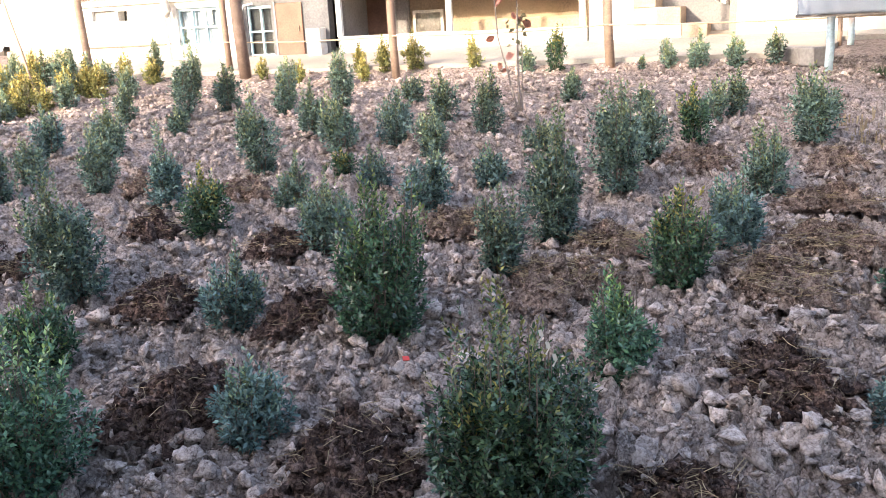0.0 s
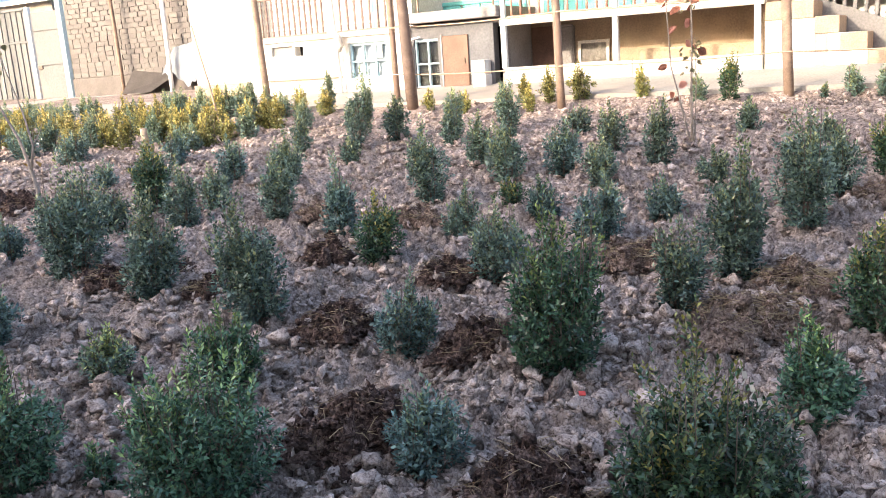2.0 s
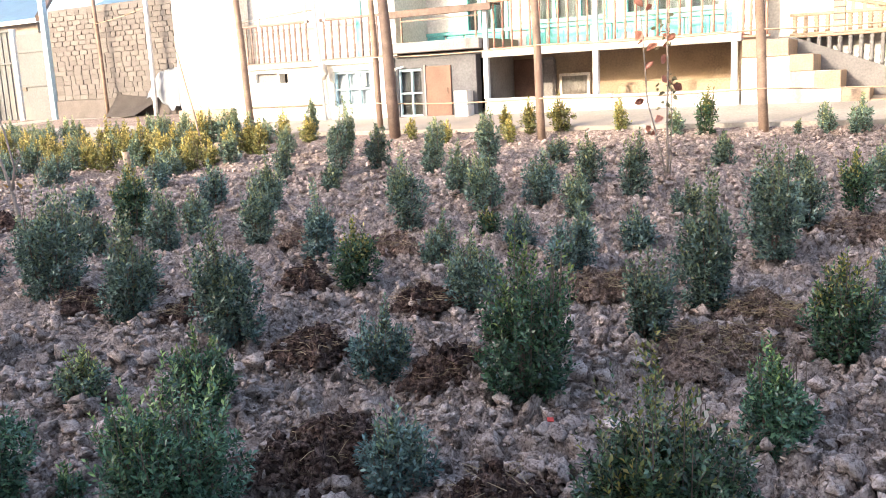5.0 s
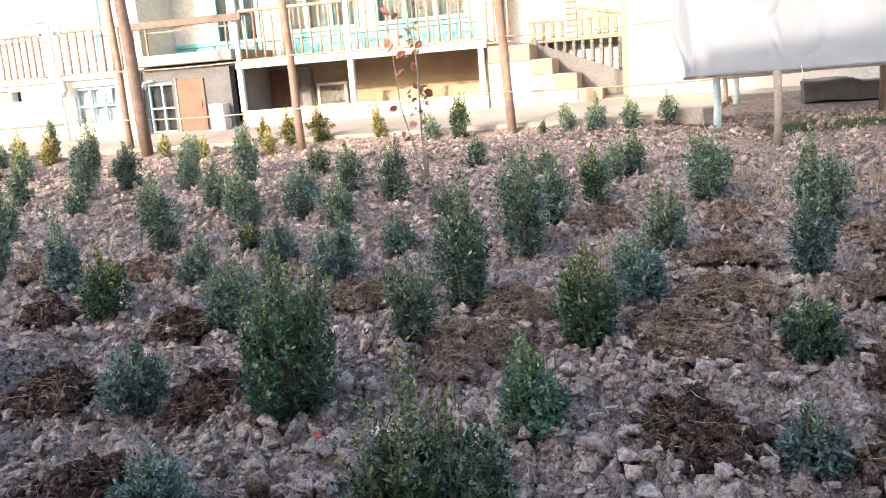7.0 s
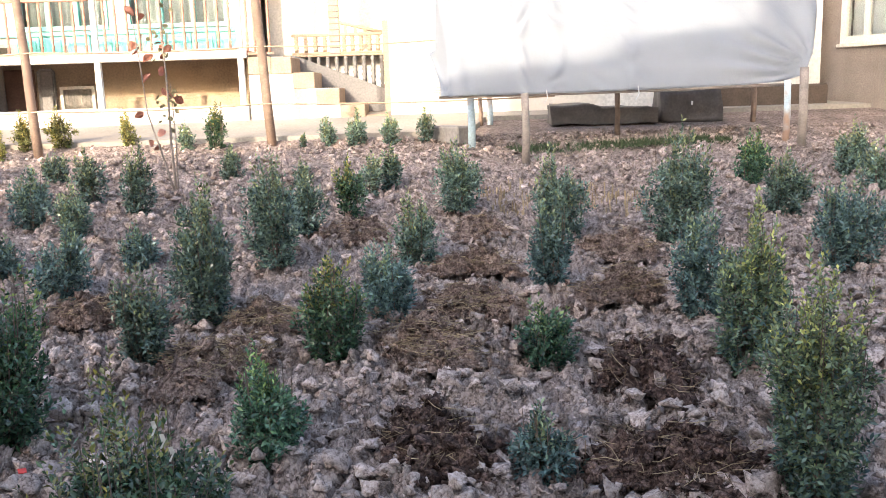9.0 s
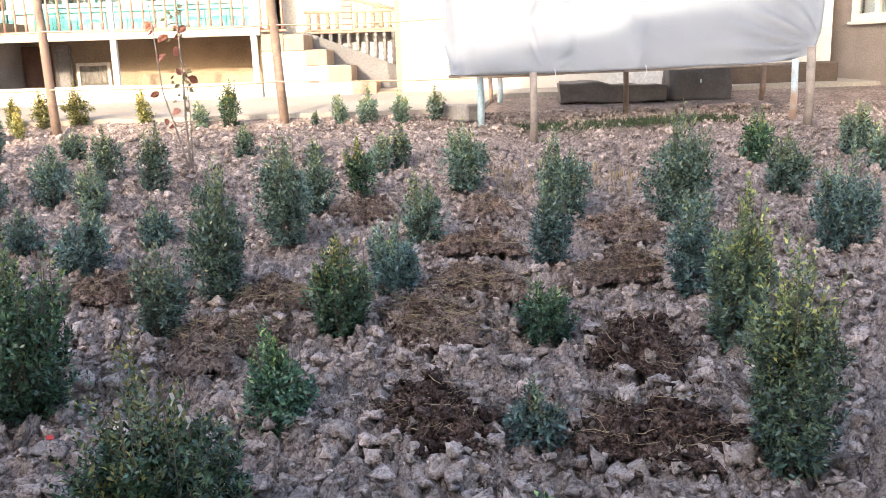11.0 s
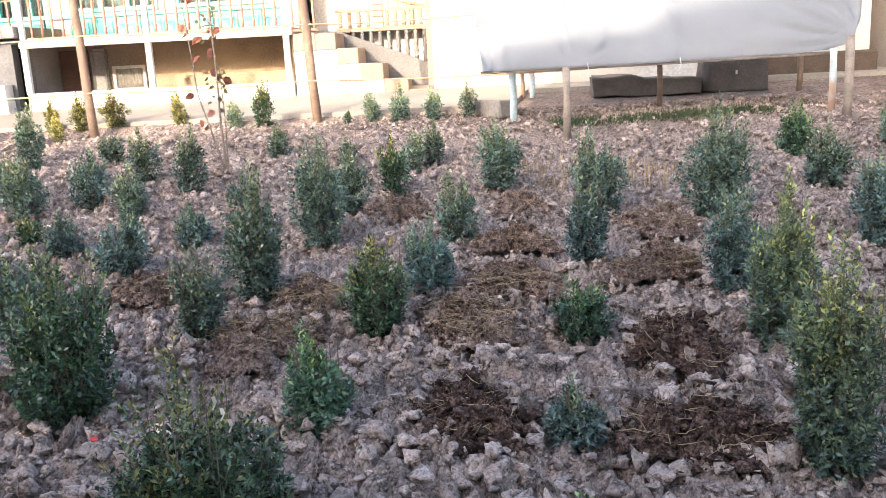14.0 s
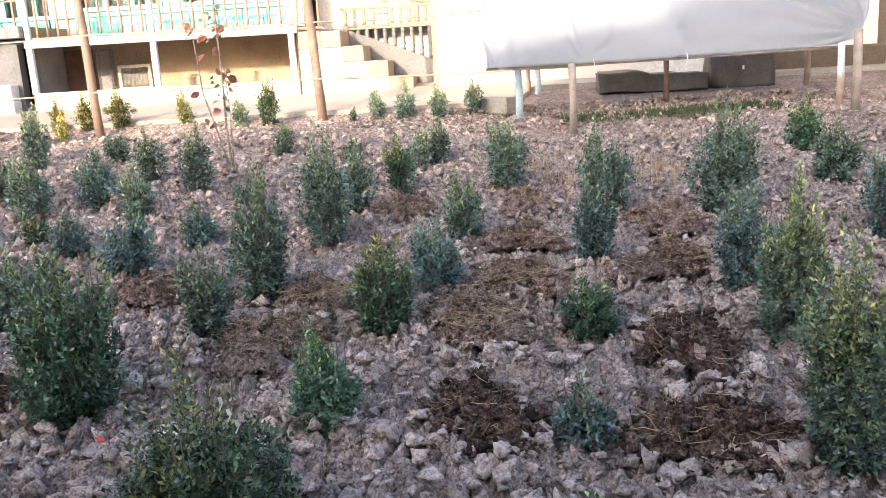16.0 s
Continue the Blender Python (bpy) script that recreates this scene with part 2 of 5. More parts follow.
OCHRE = material("ochre_clay_plaster", (0.38, 0.285, 0.20), 0.92, vary=0.25, scale=2.2, fine=30, bump=0.5, bump_size=30, dist=0.008, stain=(0.46, 0.34, 0.22))
ROUGHCAST = material("tan_roughcast", (0.30, 0.25, 0.215), 0.95, vary=0.18, scale=3, fine=45, bump=1.0, bump_size=55, dist=0.02)
PATHWAY = material("path_concrete", (0.33, 0.295, 0.26), 0.9, vary=0.18, scale=1.3, fine=30, bump=0.4, bump_size=40, dist=0.006, stain=(0.30, 0.25, 0.21))
# grey that stands in for the shadow beside the steps
STAIR_SHADE = material("stair_shade_grey", (0.20, 0.19, 0.19), 0.9, vary=0.2, scale=2.5, fine=30, bump=0.3, bump_size=35, dist=0.006)
STEP = material("bare_concrete_step", (0.36, 0.27, 0.20), 0.9, vary=0.15, scale=5, fine=40, bump=0.3, bump_size=50, dist=0.005)
# the shade below the balcony is put into this blue-grey
BAY = material("balcony_shaded_plaster", (0.145, 0.142, 0.152), 0.9, vary=0.2, scale=2.5, fine=30, bump=0.4, bump_size=35, dist=0.008)
PALE_BALUSTER = material("dull_brown_turned_wood", (0.25, 0.17, 0.145), 0.6, vary=0.2, scale=9, fine=50, bump=0.15)
BRICKS = material("grey_brown_brick", (0.150, 0.134, 0.128), 0.95, vary=0.22, scale=6, fine=45, bump=0.6, bump_size=55, dist=0.006, rnd=0.16)
FOOTING = material("grey_brown_cement_footing", (0.125, 0.108, 0.102), 0.92, vary=0.22, scale=3, fine=35, bump=0.4, bump_size=35, dist=0.008)
# dark brown that carries the shade at the house's foot
SHADED_BROWN = material("shaded_brown_earth", (0.125, 0.092, 0.070), 0.95, vary=0.3, scale=3, fine=35, bump=0.6, bump_size=30, dist=0.01)
MORTAR = material("mortar", (0.150, 0.135, 0.128), 0.95, vary=0.2, scale=5, fine=50, bump=0.5, bump_size=60, dist=0.005)
TANBRICK = material("tan_brick", (0.50, 0.36, 0.25), 0.9, vary=0.2, scale=7, fine=45, bump=0.4, bump_size=50, dist=0.005, rnd=0.12)
BALUSTER = material("red_brown_turned_wood", (0.44, 0.22, 0.16), 0.6, vary=0.25, scale=9, fine=50, bump=0.15, stain=(0.42, 0.24, 0.18))
TURQUOISE = material("turquoise_paint", (0.16, 0.52, 0.50), 0.45, vary=0.15, scale=5, fine=40, bump=0.1, stain=(0.28, 0.58, 0.55))
BROWN_DOOR = material("brown_door_paint", (0.17, 0.09, 0.063), 0.6, vary=0.25, scale=4, fine=40, bump=0.2, stain=(0.20, 0.11, 0.078))
BLUE_FRAME = material("pale_blue_window_paint", (0.46, 0.60, 0.68), 0.5, vary=0.15, scale=6, fine=40, bump=0.1)
CREAM = material("cream_window_paint", (0.68, 0.63, 0.55), 0.5, vary=0.1, scale=6, fine=40, bump=0.1)
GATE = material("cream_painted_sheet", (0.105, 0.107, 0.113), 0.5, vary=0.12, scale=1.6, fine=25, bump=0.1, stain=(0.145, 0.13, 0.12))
ROOFING = material("blue_sheet_roof", (0.20, 0.32, 0.47), 0.45, vary=0.12, scale=2, fine=30, bump=0.1)
CLOTH = material("white_canvas", (0.40, 0.43, 0.48), 0.85, vary=0.06, scale=2.5, fine=160, bump=0.25, bump_size=25, dist=0.01, stain=(0.38, 0.40, 0.44))
# lifted above black to put the haze over it into the colour
DARK_SHEET = material("hazed_black_plastic_sheet", (0.115, 0.10, 0.095), 0.6, vary=0.3, scale=4, fine=30, bump=0.4, bump_size=9, dist=0.03)
FILM = material("clear_film", (0.46, 0.42, 0.38), 0.35, vary=0.3, scale=6, fine=30, bump=0.6, bump_size=12, dist=0.02)
CURTAIN = material("white_net_curtain", (0.78, 0.77, 0.74), 0.9, vary=0.12, scale=5, fine=50, bump=0.3, bump_size=14, dist=0.02)
# dark colour that stands in for the shade inside openings
DARK = material("unlit_interior_dark", (0.035, 0.03, 0.028), 0.9, vary=0.2, bump=0)
BROWN_WOOD = material("stained_timber", (0.17, 0.115, 0.092), 0.7, vary=0.3, scale=9, fine=60, bump=0.25)
RED_LEAF = material("red_autumn_leaves", (0.58, 0.27, 0.20), 0.5, vary=0.3, scale=20, fine=60, bump=0.1)
YELLOW_LEAF = material("yellow_autumn_leaves", (0.55, 0.33, 0.07), 0.5, vary=0.25, scale=20, fine=60, bump=0.1)
DULL_LEAF = material("dull_green_leaves", (0.28, 0.25, 0.15), 0.5, vary=0.3, scale=20, fine=60, bump=0.1)
RED_PLASTIC = material("red_plastic", (0.62, 0.06, 0.045), 0.4, vary=0.1, bump=0)
GRASS = island_material("grass_blades", (0.055, 0.080, 0.040), (0.09, 0.12, 0.06), bump=0)
GLASS = bpy.data.materials.new("window_glass")
GLASS.use_nodes = True
gp = GLASS.node_tree.nodes["Principled BSDF"]
gp.inputs["Base Color"].default_value = (0.80, 0.86, 0.88, 1)
gp.inputs["Roughness"].default_value, gp.inputs["Transmission Weight"].default_value, gp.inputs["IOR"].default_value = 0.05, 1.0, 1.45


# ---- mesh helpers ----
def mesh_of(name, verts, faces, mats=(), smooth=False):
    me = bpy.data.meshes.new(name)
    me.from_pydata([tuple(map(float, v)) for v in verts], [], faces)
    for m in mats:
        me.materials.append(m)
    if smooth:
        me.polygons.foreach_set("use_smooth", [True] * len(me.polygons))
    me.update()
    return me


def fast_mesh(name, verts, tris, mat, smooth=False):
    """A mesh from arrays of corners and triangles."""
    me = bpy.data.meshes.new(name)
    n = len(tris)
    me.vertices.add(len(verts))
    me.vertices.foreach_set("co", np.asarray(verts, np.float32).ravel())
    me.loops.add(3 * n)
    me.loops.foreach_set("vertex_index", np.asarray(tris, np.int32).ravel())
    me.polygons.add(n)
    me.polygons.foreach_set("loop_start", np.arange(0, 3 * n, 3, dtype=np.int32))
    me.polygons.foreach_set("loop_total", np.full(n, 3, np.int32))
    if smooth:
        me.polygons.foreach_set("use_smooth", np.ones(n, bool))
    me.materials.append(mat)
    me.update(calc_edges=True)
    me.validate()
    return me


def part(name, bm, mat, parent=None, label="", m=None):
    """Links a bmesh or a mesh as one object under a thing or a part."""
    if isinstance(bm, bmesh.types.BMesh):
        me = bpy.data.meshes.new(name)
        bm.to_mesh(me)
        bm.free()
        me.materials.append(mat)
    else:
        me = bm
    ob = new(name, me)
    if parent:
        ob.parent = parent
    if m is not None:
        ob.matrix_basis = m
    return tagged(ob, label)


def thing(name, label, category, m=None, group="", kind=""):
    ob = new(name)
    ob.empty_display_size = 0.1
    if m is not None:
        ob.matrix_basis = m
    return tagged(ob, label, category, group, kind)


def box(x0, x1, y0, y1, z0, z1, bevel=0.0, bm=None):
    bm = bm or bmesh.new()
    made = bmesh.ops.create_cube(bm, size=1.0)["verts"]
    bmesh.ops.scale(bm, vec=(x1 - x0, y1 - y0, z1 - z0), verts=made)
    bmesh.ops.translate(bm, vec=((x0 + x1) / 2, (y0 + y1) / 2, (z0 + z1) / 2), verts=made)
    if bevel:
        bmesh.ops.bevel(bm, geom=list({e for v in made for e in v.link_edges}), offset=bevel, segments=1, affect="EDGES")
    return bm


def tube(points, radii, sides=8, bm=None, caps=True):
    """A round bar through points, with a radius at each."""
    bm = bm or bmesh.new()
    rings = []
    pts = [Vector(p) for p in points]
    for i, p in enumerate(pts):
        d = (pts[min(i + 1, len(pts) - 1)] - pts[max(i - 1, 0)]).normalized()
        q = Vector((0, 0, 1)).rotation_difference(d)
        rings.append([bm.verts.new(p + q @ Vector((math.cos(k * math.tau / sides) * radii[i], math.sin(k * math.tau / sides) * radii[i], 0))) for k in range(sides)])
    for lo, hi in zip(rings, rings[1:]):
        for k in range(sides):
            f = bm.faces.new((lo[k], lo[(k + 1) % sides], hi[(k + 1) % sides], hi[k]))
            f.smooth = sides > 5
    if caps:
        bm.faces.new(rings[0][::-1])
        bm.faces.new(rings[-1])
    return bm


def wall_with_openings(x0, x1, z0, z1, y0, y1, holes):
    """A wall in the plane y0 to y1, with openings (xa, xb, za, zb) that go right through it."""
    xs = sorted({x0, x1, *[h[0] for h in holes], *[h[1] for h in holes]})
    zs = sorted({z0, z1, *[h[2] for h in holes], *[h[3] for h in holes]})
    bm = bmesh.new()

    def solid(i, k):
        if not (0 <= i < len(xs) - 1 and 0 <= k < len(zs) - 1):
            return False
        cx, cz = (xs[i] + xs[i + 1]) / 2, (zs[k] + zs[k + 1]) / 2
        return not any(h[0] < cx < h[1] and h[2] < cz < h[3] for h in holes)

    seen = {}

    def v(x, y, z):
        key = (round(x, 4), round(y, 4), round(z, 4))
        if key not in seen:
            seen[key] = bm.verts.new(key)
        return seen[key]

    for i in range(len(xs) - 1):
        for k in range(len(zs) - 1):
            if not solid(i, k):
                continue
            a, b, c, d = xs[i], xs[i + 1], zs[k], zs[k + 1]
            bm.faces.new((v(a, y0, c), v(b, y0, c), v(b, y0, d), v(a, y0, d)))
            bm.faces.new((v(b, y1, c), v(a, y1, c), v(a, y1, d), v(b, y1, d)))
            if not solid(i - 1, k):
                bm.faces.new((v(a, y1, c), v(a, y0, c), v(a, y0, d), v(a, y1, d)))
            if not solid(i + 1, k):
                bm.faces.new((v(b, y0, c), v(b, y1, c), v(b, y1, d), v(b, y0, d)))
            if not solid(i, k - 1):
                bm.faces.new((v(b, y0, c), v(a, y0, c), v(a, y1, c), v(b, y1, c)))
            if not solid(i, k + 1):
                bm.faces.new((v(a, y0, d), v(b, y0, d), v(b, y1, d), v(a, y1, d)))
    return bm


def icosphere(level):
    bm = bmesh.new()
    bmesh.ops.create_icosphere(bm, subdivisions=level, radius=1.0)
    bm.verts.ensure_lookup_table()
    v = np.array([w.co[:] for w in bm.verts])
    f = np.array([[w.index for w in g.verts] for g in bm.faces])
    bm.free()
    return v, f


def lump(level, rng, rough=0.12, cuts=9):
    """One angular clod about 1 across: a ball cut by planes, with a knobbly skin."""
    v, f = icosphere(level)
    n = rng.normal(size=(cuts, 3))
    n /= np.linalg.norm(n, axis=1, keepdims=True)
    d = rng.uniform(0.24, 0.44, cuts)
    r = np.minimum((d / np.maximum(v @ n.T, 1e-3)).min(1), 0.80)
    w = v * r[:, None]
    seed = rng.uniform(0, 50, 3)
    out = []
    for p in w:
        d4, _ = noise.voronoi(Vector(p * 4.2 + seed))
        crack = min(1.0, (d4[1] - d4[0]) * 2.6)
        out.append(p * (0.82 + 0.18 * crack + rough * noise.fractal(Vector(p * 10 + seed), 0.2, 2.3, 3)))
    return np.array(out) * rng.uniform(0.7, 1.25, 3), f


def chunk(rng, corners=9, cuts=1, rough=0.05):
    """One broken clod about 1 across: flat faces, sharp uneven edges, notches and a crumbly skin."""
    bm = bmesh.new()
    q = rng.normal(size=(corners, 3))
    q /= np.linalg.norm(q, axis=1, keepdims=True)
    q *= rng.uniform(0.34, 0.64, (corners, 1))
    for p in q:
        bm.verts.new(p * (1.0, rng.uniform(0.8, 1.0), 0.85))
    hull = bmesh.ops.convex_hull(bm, input=bm.verts[:])
    bmesh.ops.delete(bm, geom=[g for g in hull["geom_interior"] if isinstance(g, bmesh.types.BMVert)], context="VERTS")
    if cuts:
        bmesh.ops.subdivide_edges(bm, edges=bm.edges[:], cuts=cuts, use_grid_fill=True)
    bmesh.ops.triangulate(bm, faces=bm.faces[:])
    seed = Vector(rng.uniform(0, 50, 3))
    for v in bm.verts:
        d, _ = noise.voronoi(v.co * 3.6 + seed)
        notch = 0.24 * max(0.0, 1 - (d[1] - d[0]) * 3.0) if cuts else 0.0
        v.co *= 1 - notch + rough * 1.6 * noise.noise(v.co * 4 + seed) + rough * 1.3 * noise.noise(v.co * 11 + seed)
    bmesh.ops.recalc_face_normals(bm, faces=bm.faces[:])
    bm.verts.index_update()
    v = np.array([w.co[:] for w in bm.verts])
    f = np.array([[w.index for w in g.verts] for g in bm.faces])
    bm.free()
    return v, f


def spread(shapes, places, sizes, rng, flat=(0.6, 1.0)):
    """Copies of shapes at places, each turned and sized by chance, as arrays."""
    vs, fs, base = [], [], 0
    for i, (p, s) in enumerate(zip(places, sizes)):
        v, f = shapes[rng.integers(len(shapes))]
        q = rng.normal(size=4)
        q /= np.linalg.norm(q)
        w, x, y, z = q
        turn = np.array([[1 - 2 * (y * y + z * z), 2 * (x * y - z * w), 2 * (x * z + y * w)], [2 * (x * y + z * w), 1 - 2 * (x * x + z * z), 2 * (y * z - x * w)], [2 * (x * z - y * w), 2 * (y * z + x * w), 1 - 2 * (x * x + y * y)]])
        u = (v @ turn.T) * s * np.array([1, 1, rng.uniform(*flat)])
        vs.append(u + p)
        fs.append(f + base)
        base += len(v)
    return np.concatenate(vs), np.concatenate(fs)

# ---- ground ----
EDGE = -2.05  # local y of the garden's far edge, where the path begins


def smooth(lo, hi, v):
    t = min(1.0, max(0.0, (v - lo) / (hi - lo)))
    return t * t * (3 - 2 * t)


def clod_relief(x, y):
    """Packed clods of two sizes, each at its own height and tilt, with gaps between."""
    w = noise.noise_vector(Vector((x * 6, y * 6, 3.0))) * 0.035
    out = 0.0
    for k, size, deep in ((9.0, 0.060, 0.055), (20.0, 0.040, 0.026)):
        d, p = noise.voronoi(Vector(((x + w.x) * k, (y + w.y) * k, 2.0)))
        gap = min(1.0, (d[1] - d[0]) * 3.2)
        level = noise.cell(p[0] * 7.13)
        tilt = ((x + w.x) * k - p[0].x) * noise.cell(p[0] * 3.7) + ((y + w.y) * k - p[0].y) * noise.cell(p[0] * 5.9)
        out += size * (0.5 * level + 0.35 * tilt) - deep * (1 - gap)
    return out + 0.006 * noise.noise(Vector((x * 37, y * 37, 1.0)))


def soil_z(x, y):
    """The dug soil: broken, uneven, and flat where nobody dug."""
    b = (x - 3.5) * UB.x + (y - 13.4) * UB.y
    z = ground_z(x, y)
    dug = (1 - smooth(EDGE - 0.35, EDGE - 0.05, b)) * smooth(1.1, 1.6, y)
    far = smooth(25, 14, abs(x)) if abs(x) > 14 else 1.0
    if dug <= 0 or far <= 0:
        return z - 0.02
    r = 0.060 * noise.noise(Vector((x * 1.7, y * 1.7, 0.3)))
    r += 0.035 * noise.noise(Vector((x * 4.3, y * 4.3, 5.1)))
    if y < 9 and abs(x - 0.5) < 7:
        r += clod_relief(x, y)
    else:
        r += 0.05 * noise.noise(Vector((x * 6, y * 6, 1.0))) + 0.04 * noise.noise(Vector((x * 11, y * 11, 4.0)))
    return z + dug * far * (r - 0.05)


def spaced(*runs):
    out = []
    for lo, hi, step in runs:
        n = max(1, round((hi - lo) / step))
        out += [lo + (hi - lo) * k / n for k in range(n)]
    return out + [runs[-1][1]]


gx = spaced((-260, -40, 40), (-40, -14, 2.0), (-14, -5, 0.12), (-5, -2.8, 0.035), (-2.8, 3.6, 0.019), (3.6, 6, 0.035), (6, 9, 0.08), (9, 16, 0.4), (16, 40, 4), (40, 260, 40))
gy = spaced((-120, -10, 20), (-10, 1.5, 0.8), (1.5, 4.6, 0.021), (4.6, 8.5, 0.035), (8.5, 12.5, 0.08), (12.5, 20, 0.25), (20, 40, 4), (40, 300, 40))
gv = np.array([(x, y, soil_z(x, y)) for y in gy for x in gx])
nx = len(gx)
cell = (np.arange(len(gy) - 1)[:, None] * nx + np.arange(nx - 1)[None, :]).ravel()
gt = np.concatenate([np.stack([cell, cell + 1, cell + nx + 1], 1), np.stack([cell, cell + nx + 1, cell + nx], 1)])
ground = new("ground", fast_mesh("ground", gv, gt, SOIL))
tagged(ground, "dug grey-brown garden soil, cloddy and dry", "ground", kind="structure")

# ---- loose clods on the dug soil ----
rng = np.random.default_rng(7)
big_chunks = [chunk(rng, 10, 2, 0.11) for _ in range(30)]
mid_chunks = [chunk(rng, 9, 1, 0.12) for _ in range(28)]
small_chunks = [chunk(rng, 8, 0, 0.10) for _ in range(28)]
crumb_lumps = [chunk(rng, 6, 0, 0.10) for _ in range(12)]


def strewn(count, y0, y1, lo, hi, power):
    """Places and sizes of clods over the stretch of garden from y0 to y1; many small, few large."""
    places, sizes = [], []
    while len(places) < count:
        y = math.sqrt(rng.uniform(y0 * y0, y1 * y1))
        x = rng.uniform(-0.85, 1.08) * (y + 0.3)
        if (x - 3.5) * UB.x + (y - 13.4) * UB.y > EDGE - 0.15:
            continue
        if noise.noise(Vector((x * 1.3, y * 1.3, 9.0))) + 0.66 < rng.uniform(0, 0.62):
            continue
        s = lo + (hi - lo) * rng.uniform() ** power
        places.append((x, y, soil_z(x, y) + s * rng.uniform(-0.05, 0.36)))
        sizes.append(s)
    return places, sizes


def scatter(name, label, shapes, places, sizes, mat):
    v, f = spread(shapes, places, sizes, rng)
    return tagged(new(name, fast_mesh(name, v, f, mat)), label, "soil", kind="stuff")


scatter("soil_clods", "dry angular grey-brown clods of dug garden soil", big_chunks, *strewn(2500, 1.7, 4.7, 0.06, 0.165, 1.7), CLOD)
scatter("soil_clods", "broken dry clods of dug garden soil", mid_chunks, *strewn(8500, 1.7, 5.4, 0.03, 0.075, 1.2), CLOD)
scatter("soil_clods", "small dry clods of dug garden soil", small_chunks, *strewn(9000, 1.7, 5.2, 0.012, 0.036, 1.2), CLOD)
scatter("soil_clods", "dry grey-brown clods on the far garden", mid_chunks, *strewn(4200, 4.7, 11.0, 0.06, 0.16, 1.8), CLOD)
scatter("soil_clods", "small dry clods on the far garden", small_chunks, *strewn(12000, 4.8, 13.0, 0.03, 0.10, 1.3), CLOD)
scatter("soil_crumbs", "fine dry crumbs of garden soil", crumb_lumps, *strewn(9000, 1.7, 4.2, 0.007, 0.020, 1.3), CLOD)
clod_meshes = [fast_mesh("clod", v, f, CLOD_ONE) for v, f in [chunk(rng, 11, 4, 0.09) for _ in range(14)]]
for p, s in zip(*strewn(290, 1.9, 4.7, 0.085, 0.165, 1.7)):
    ob = new("clod", clod_meshes[rng.integers(14)])
    ob.parent = ground
    ob.matrix_basis = Matrix.LocRotScale((p[0], p[1], p[2] + 0.005), Euler(rng.uniform(0, 6, 3)), (s, s * rng.uniform(0.7, 1), s * rng.uniform(0.6, 0.9)))

# ---- the path before the house, and what closes the place behind the camera ----
def slab(name, outline, top, bottom, mat, label, category):
    """A flat piece over a local outline, following the slope of the land."""
    bm = bmesh.new()
    up = [bm.verts.new(HOUSE @ Vector((a, b, local_z(a, b) + top))) for a, b in outline]
    dn = [bm.verts.new(HOUSE @ Vector((a, b, local_z(a, b) + bottom))) for a, b in outline]
    bm.faces.new(up)
    bm.faces.new(dn[::-1])
    for i in range(len(up)):
        j = (i + 1) % len(up)
        bm.faces.new((up[j], up[i], dn[i], dn[j]))
    bmesh.ops.recalc_face_normals(bm, faces=bm.faces)
    ob = part(name, bm, mat)
    return tagged(ob, label, category, kind="structure")


slab("pavement", [(-30, EDGE), (2.1, EDGE), (2.4, -0.7), (9.0, -0.6), (9.0, 5.0), (-30, 5.0)], 0.045, -0.12, PATHWAY, "pale concrete path along the foot of the house", "path")
# unseen; its stepped top sets where shade ends on garden and canvas
behind = part("wall_south", wall_with_openings(-34, 2.5, -2, 11.6, -5.0, -4.6, [(-35, -17.6, 8.10, 12), (-17.6, -13.6, 8.45, 12), (-13.6, -6.4, 8.42, 12), (-6.4, -4.4, 8.58, 12)]), WHITEWASH)
tagged(behind, "plain whitewashed wall of the unseen house that shades the garden", "wall", kind="structure")

# unseen wall added to keep sky light off the near-left soil
side_wall = part("wall_west_garden", box(-4.0, -3.7, -4.55, 0.9, -2, 3.4), WHITEWASH)
tagged(side_wall, "plain whitewashed wall added out of view to dim the garden", "wall", kind="structure")


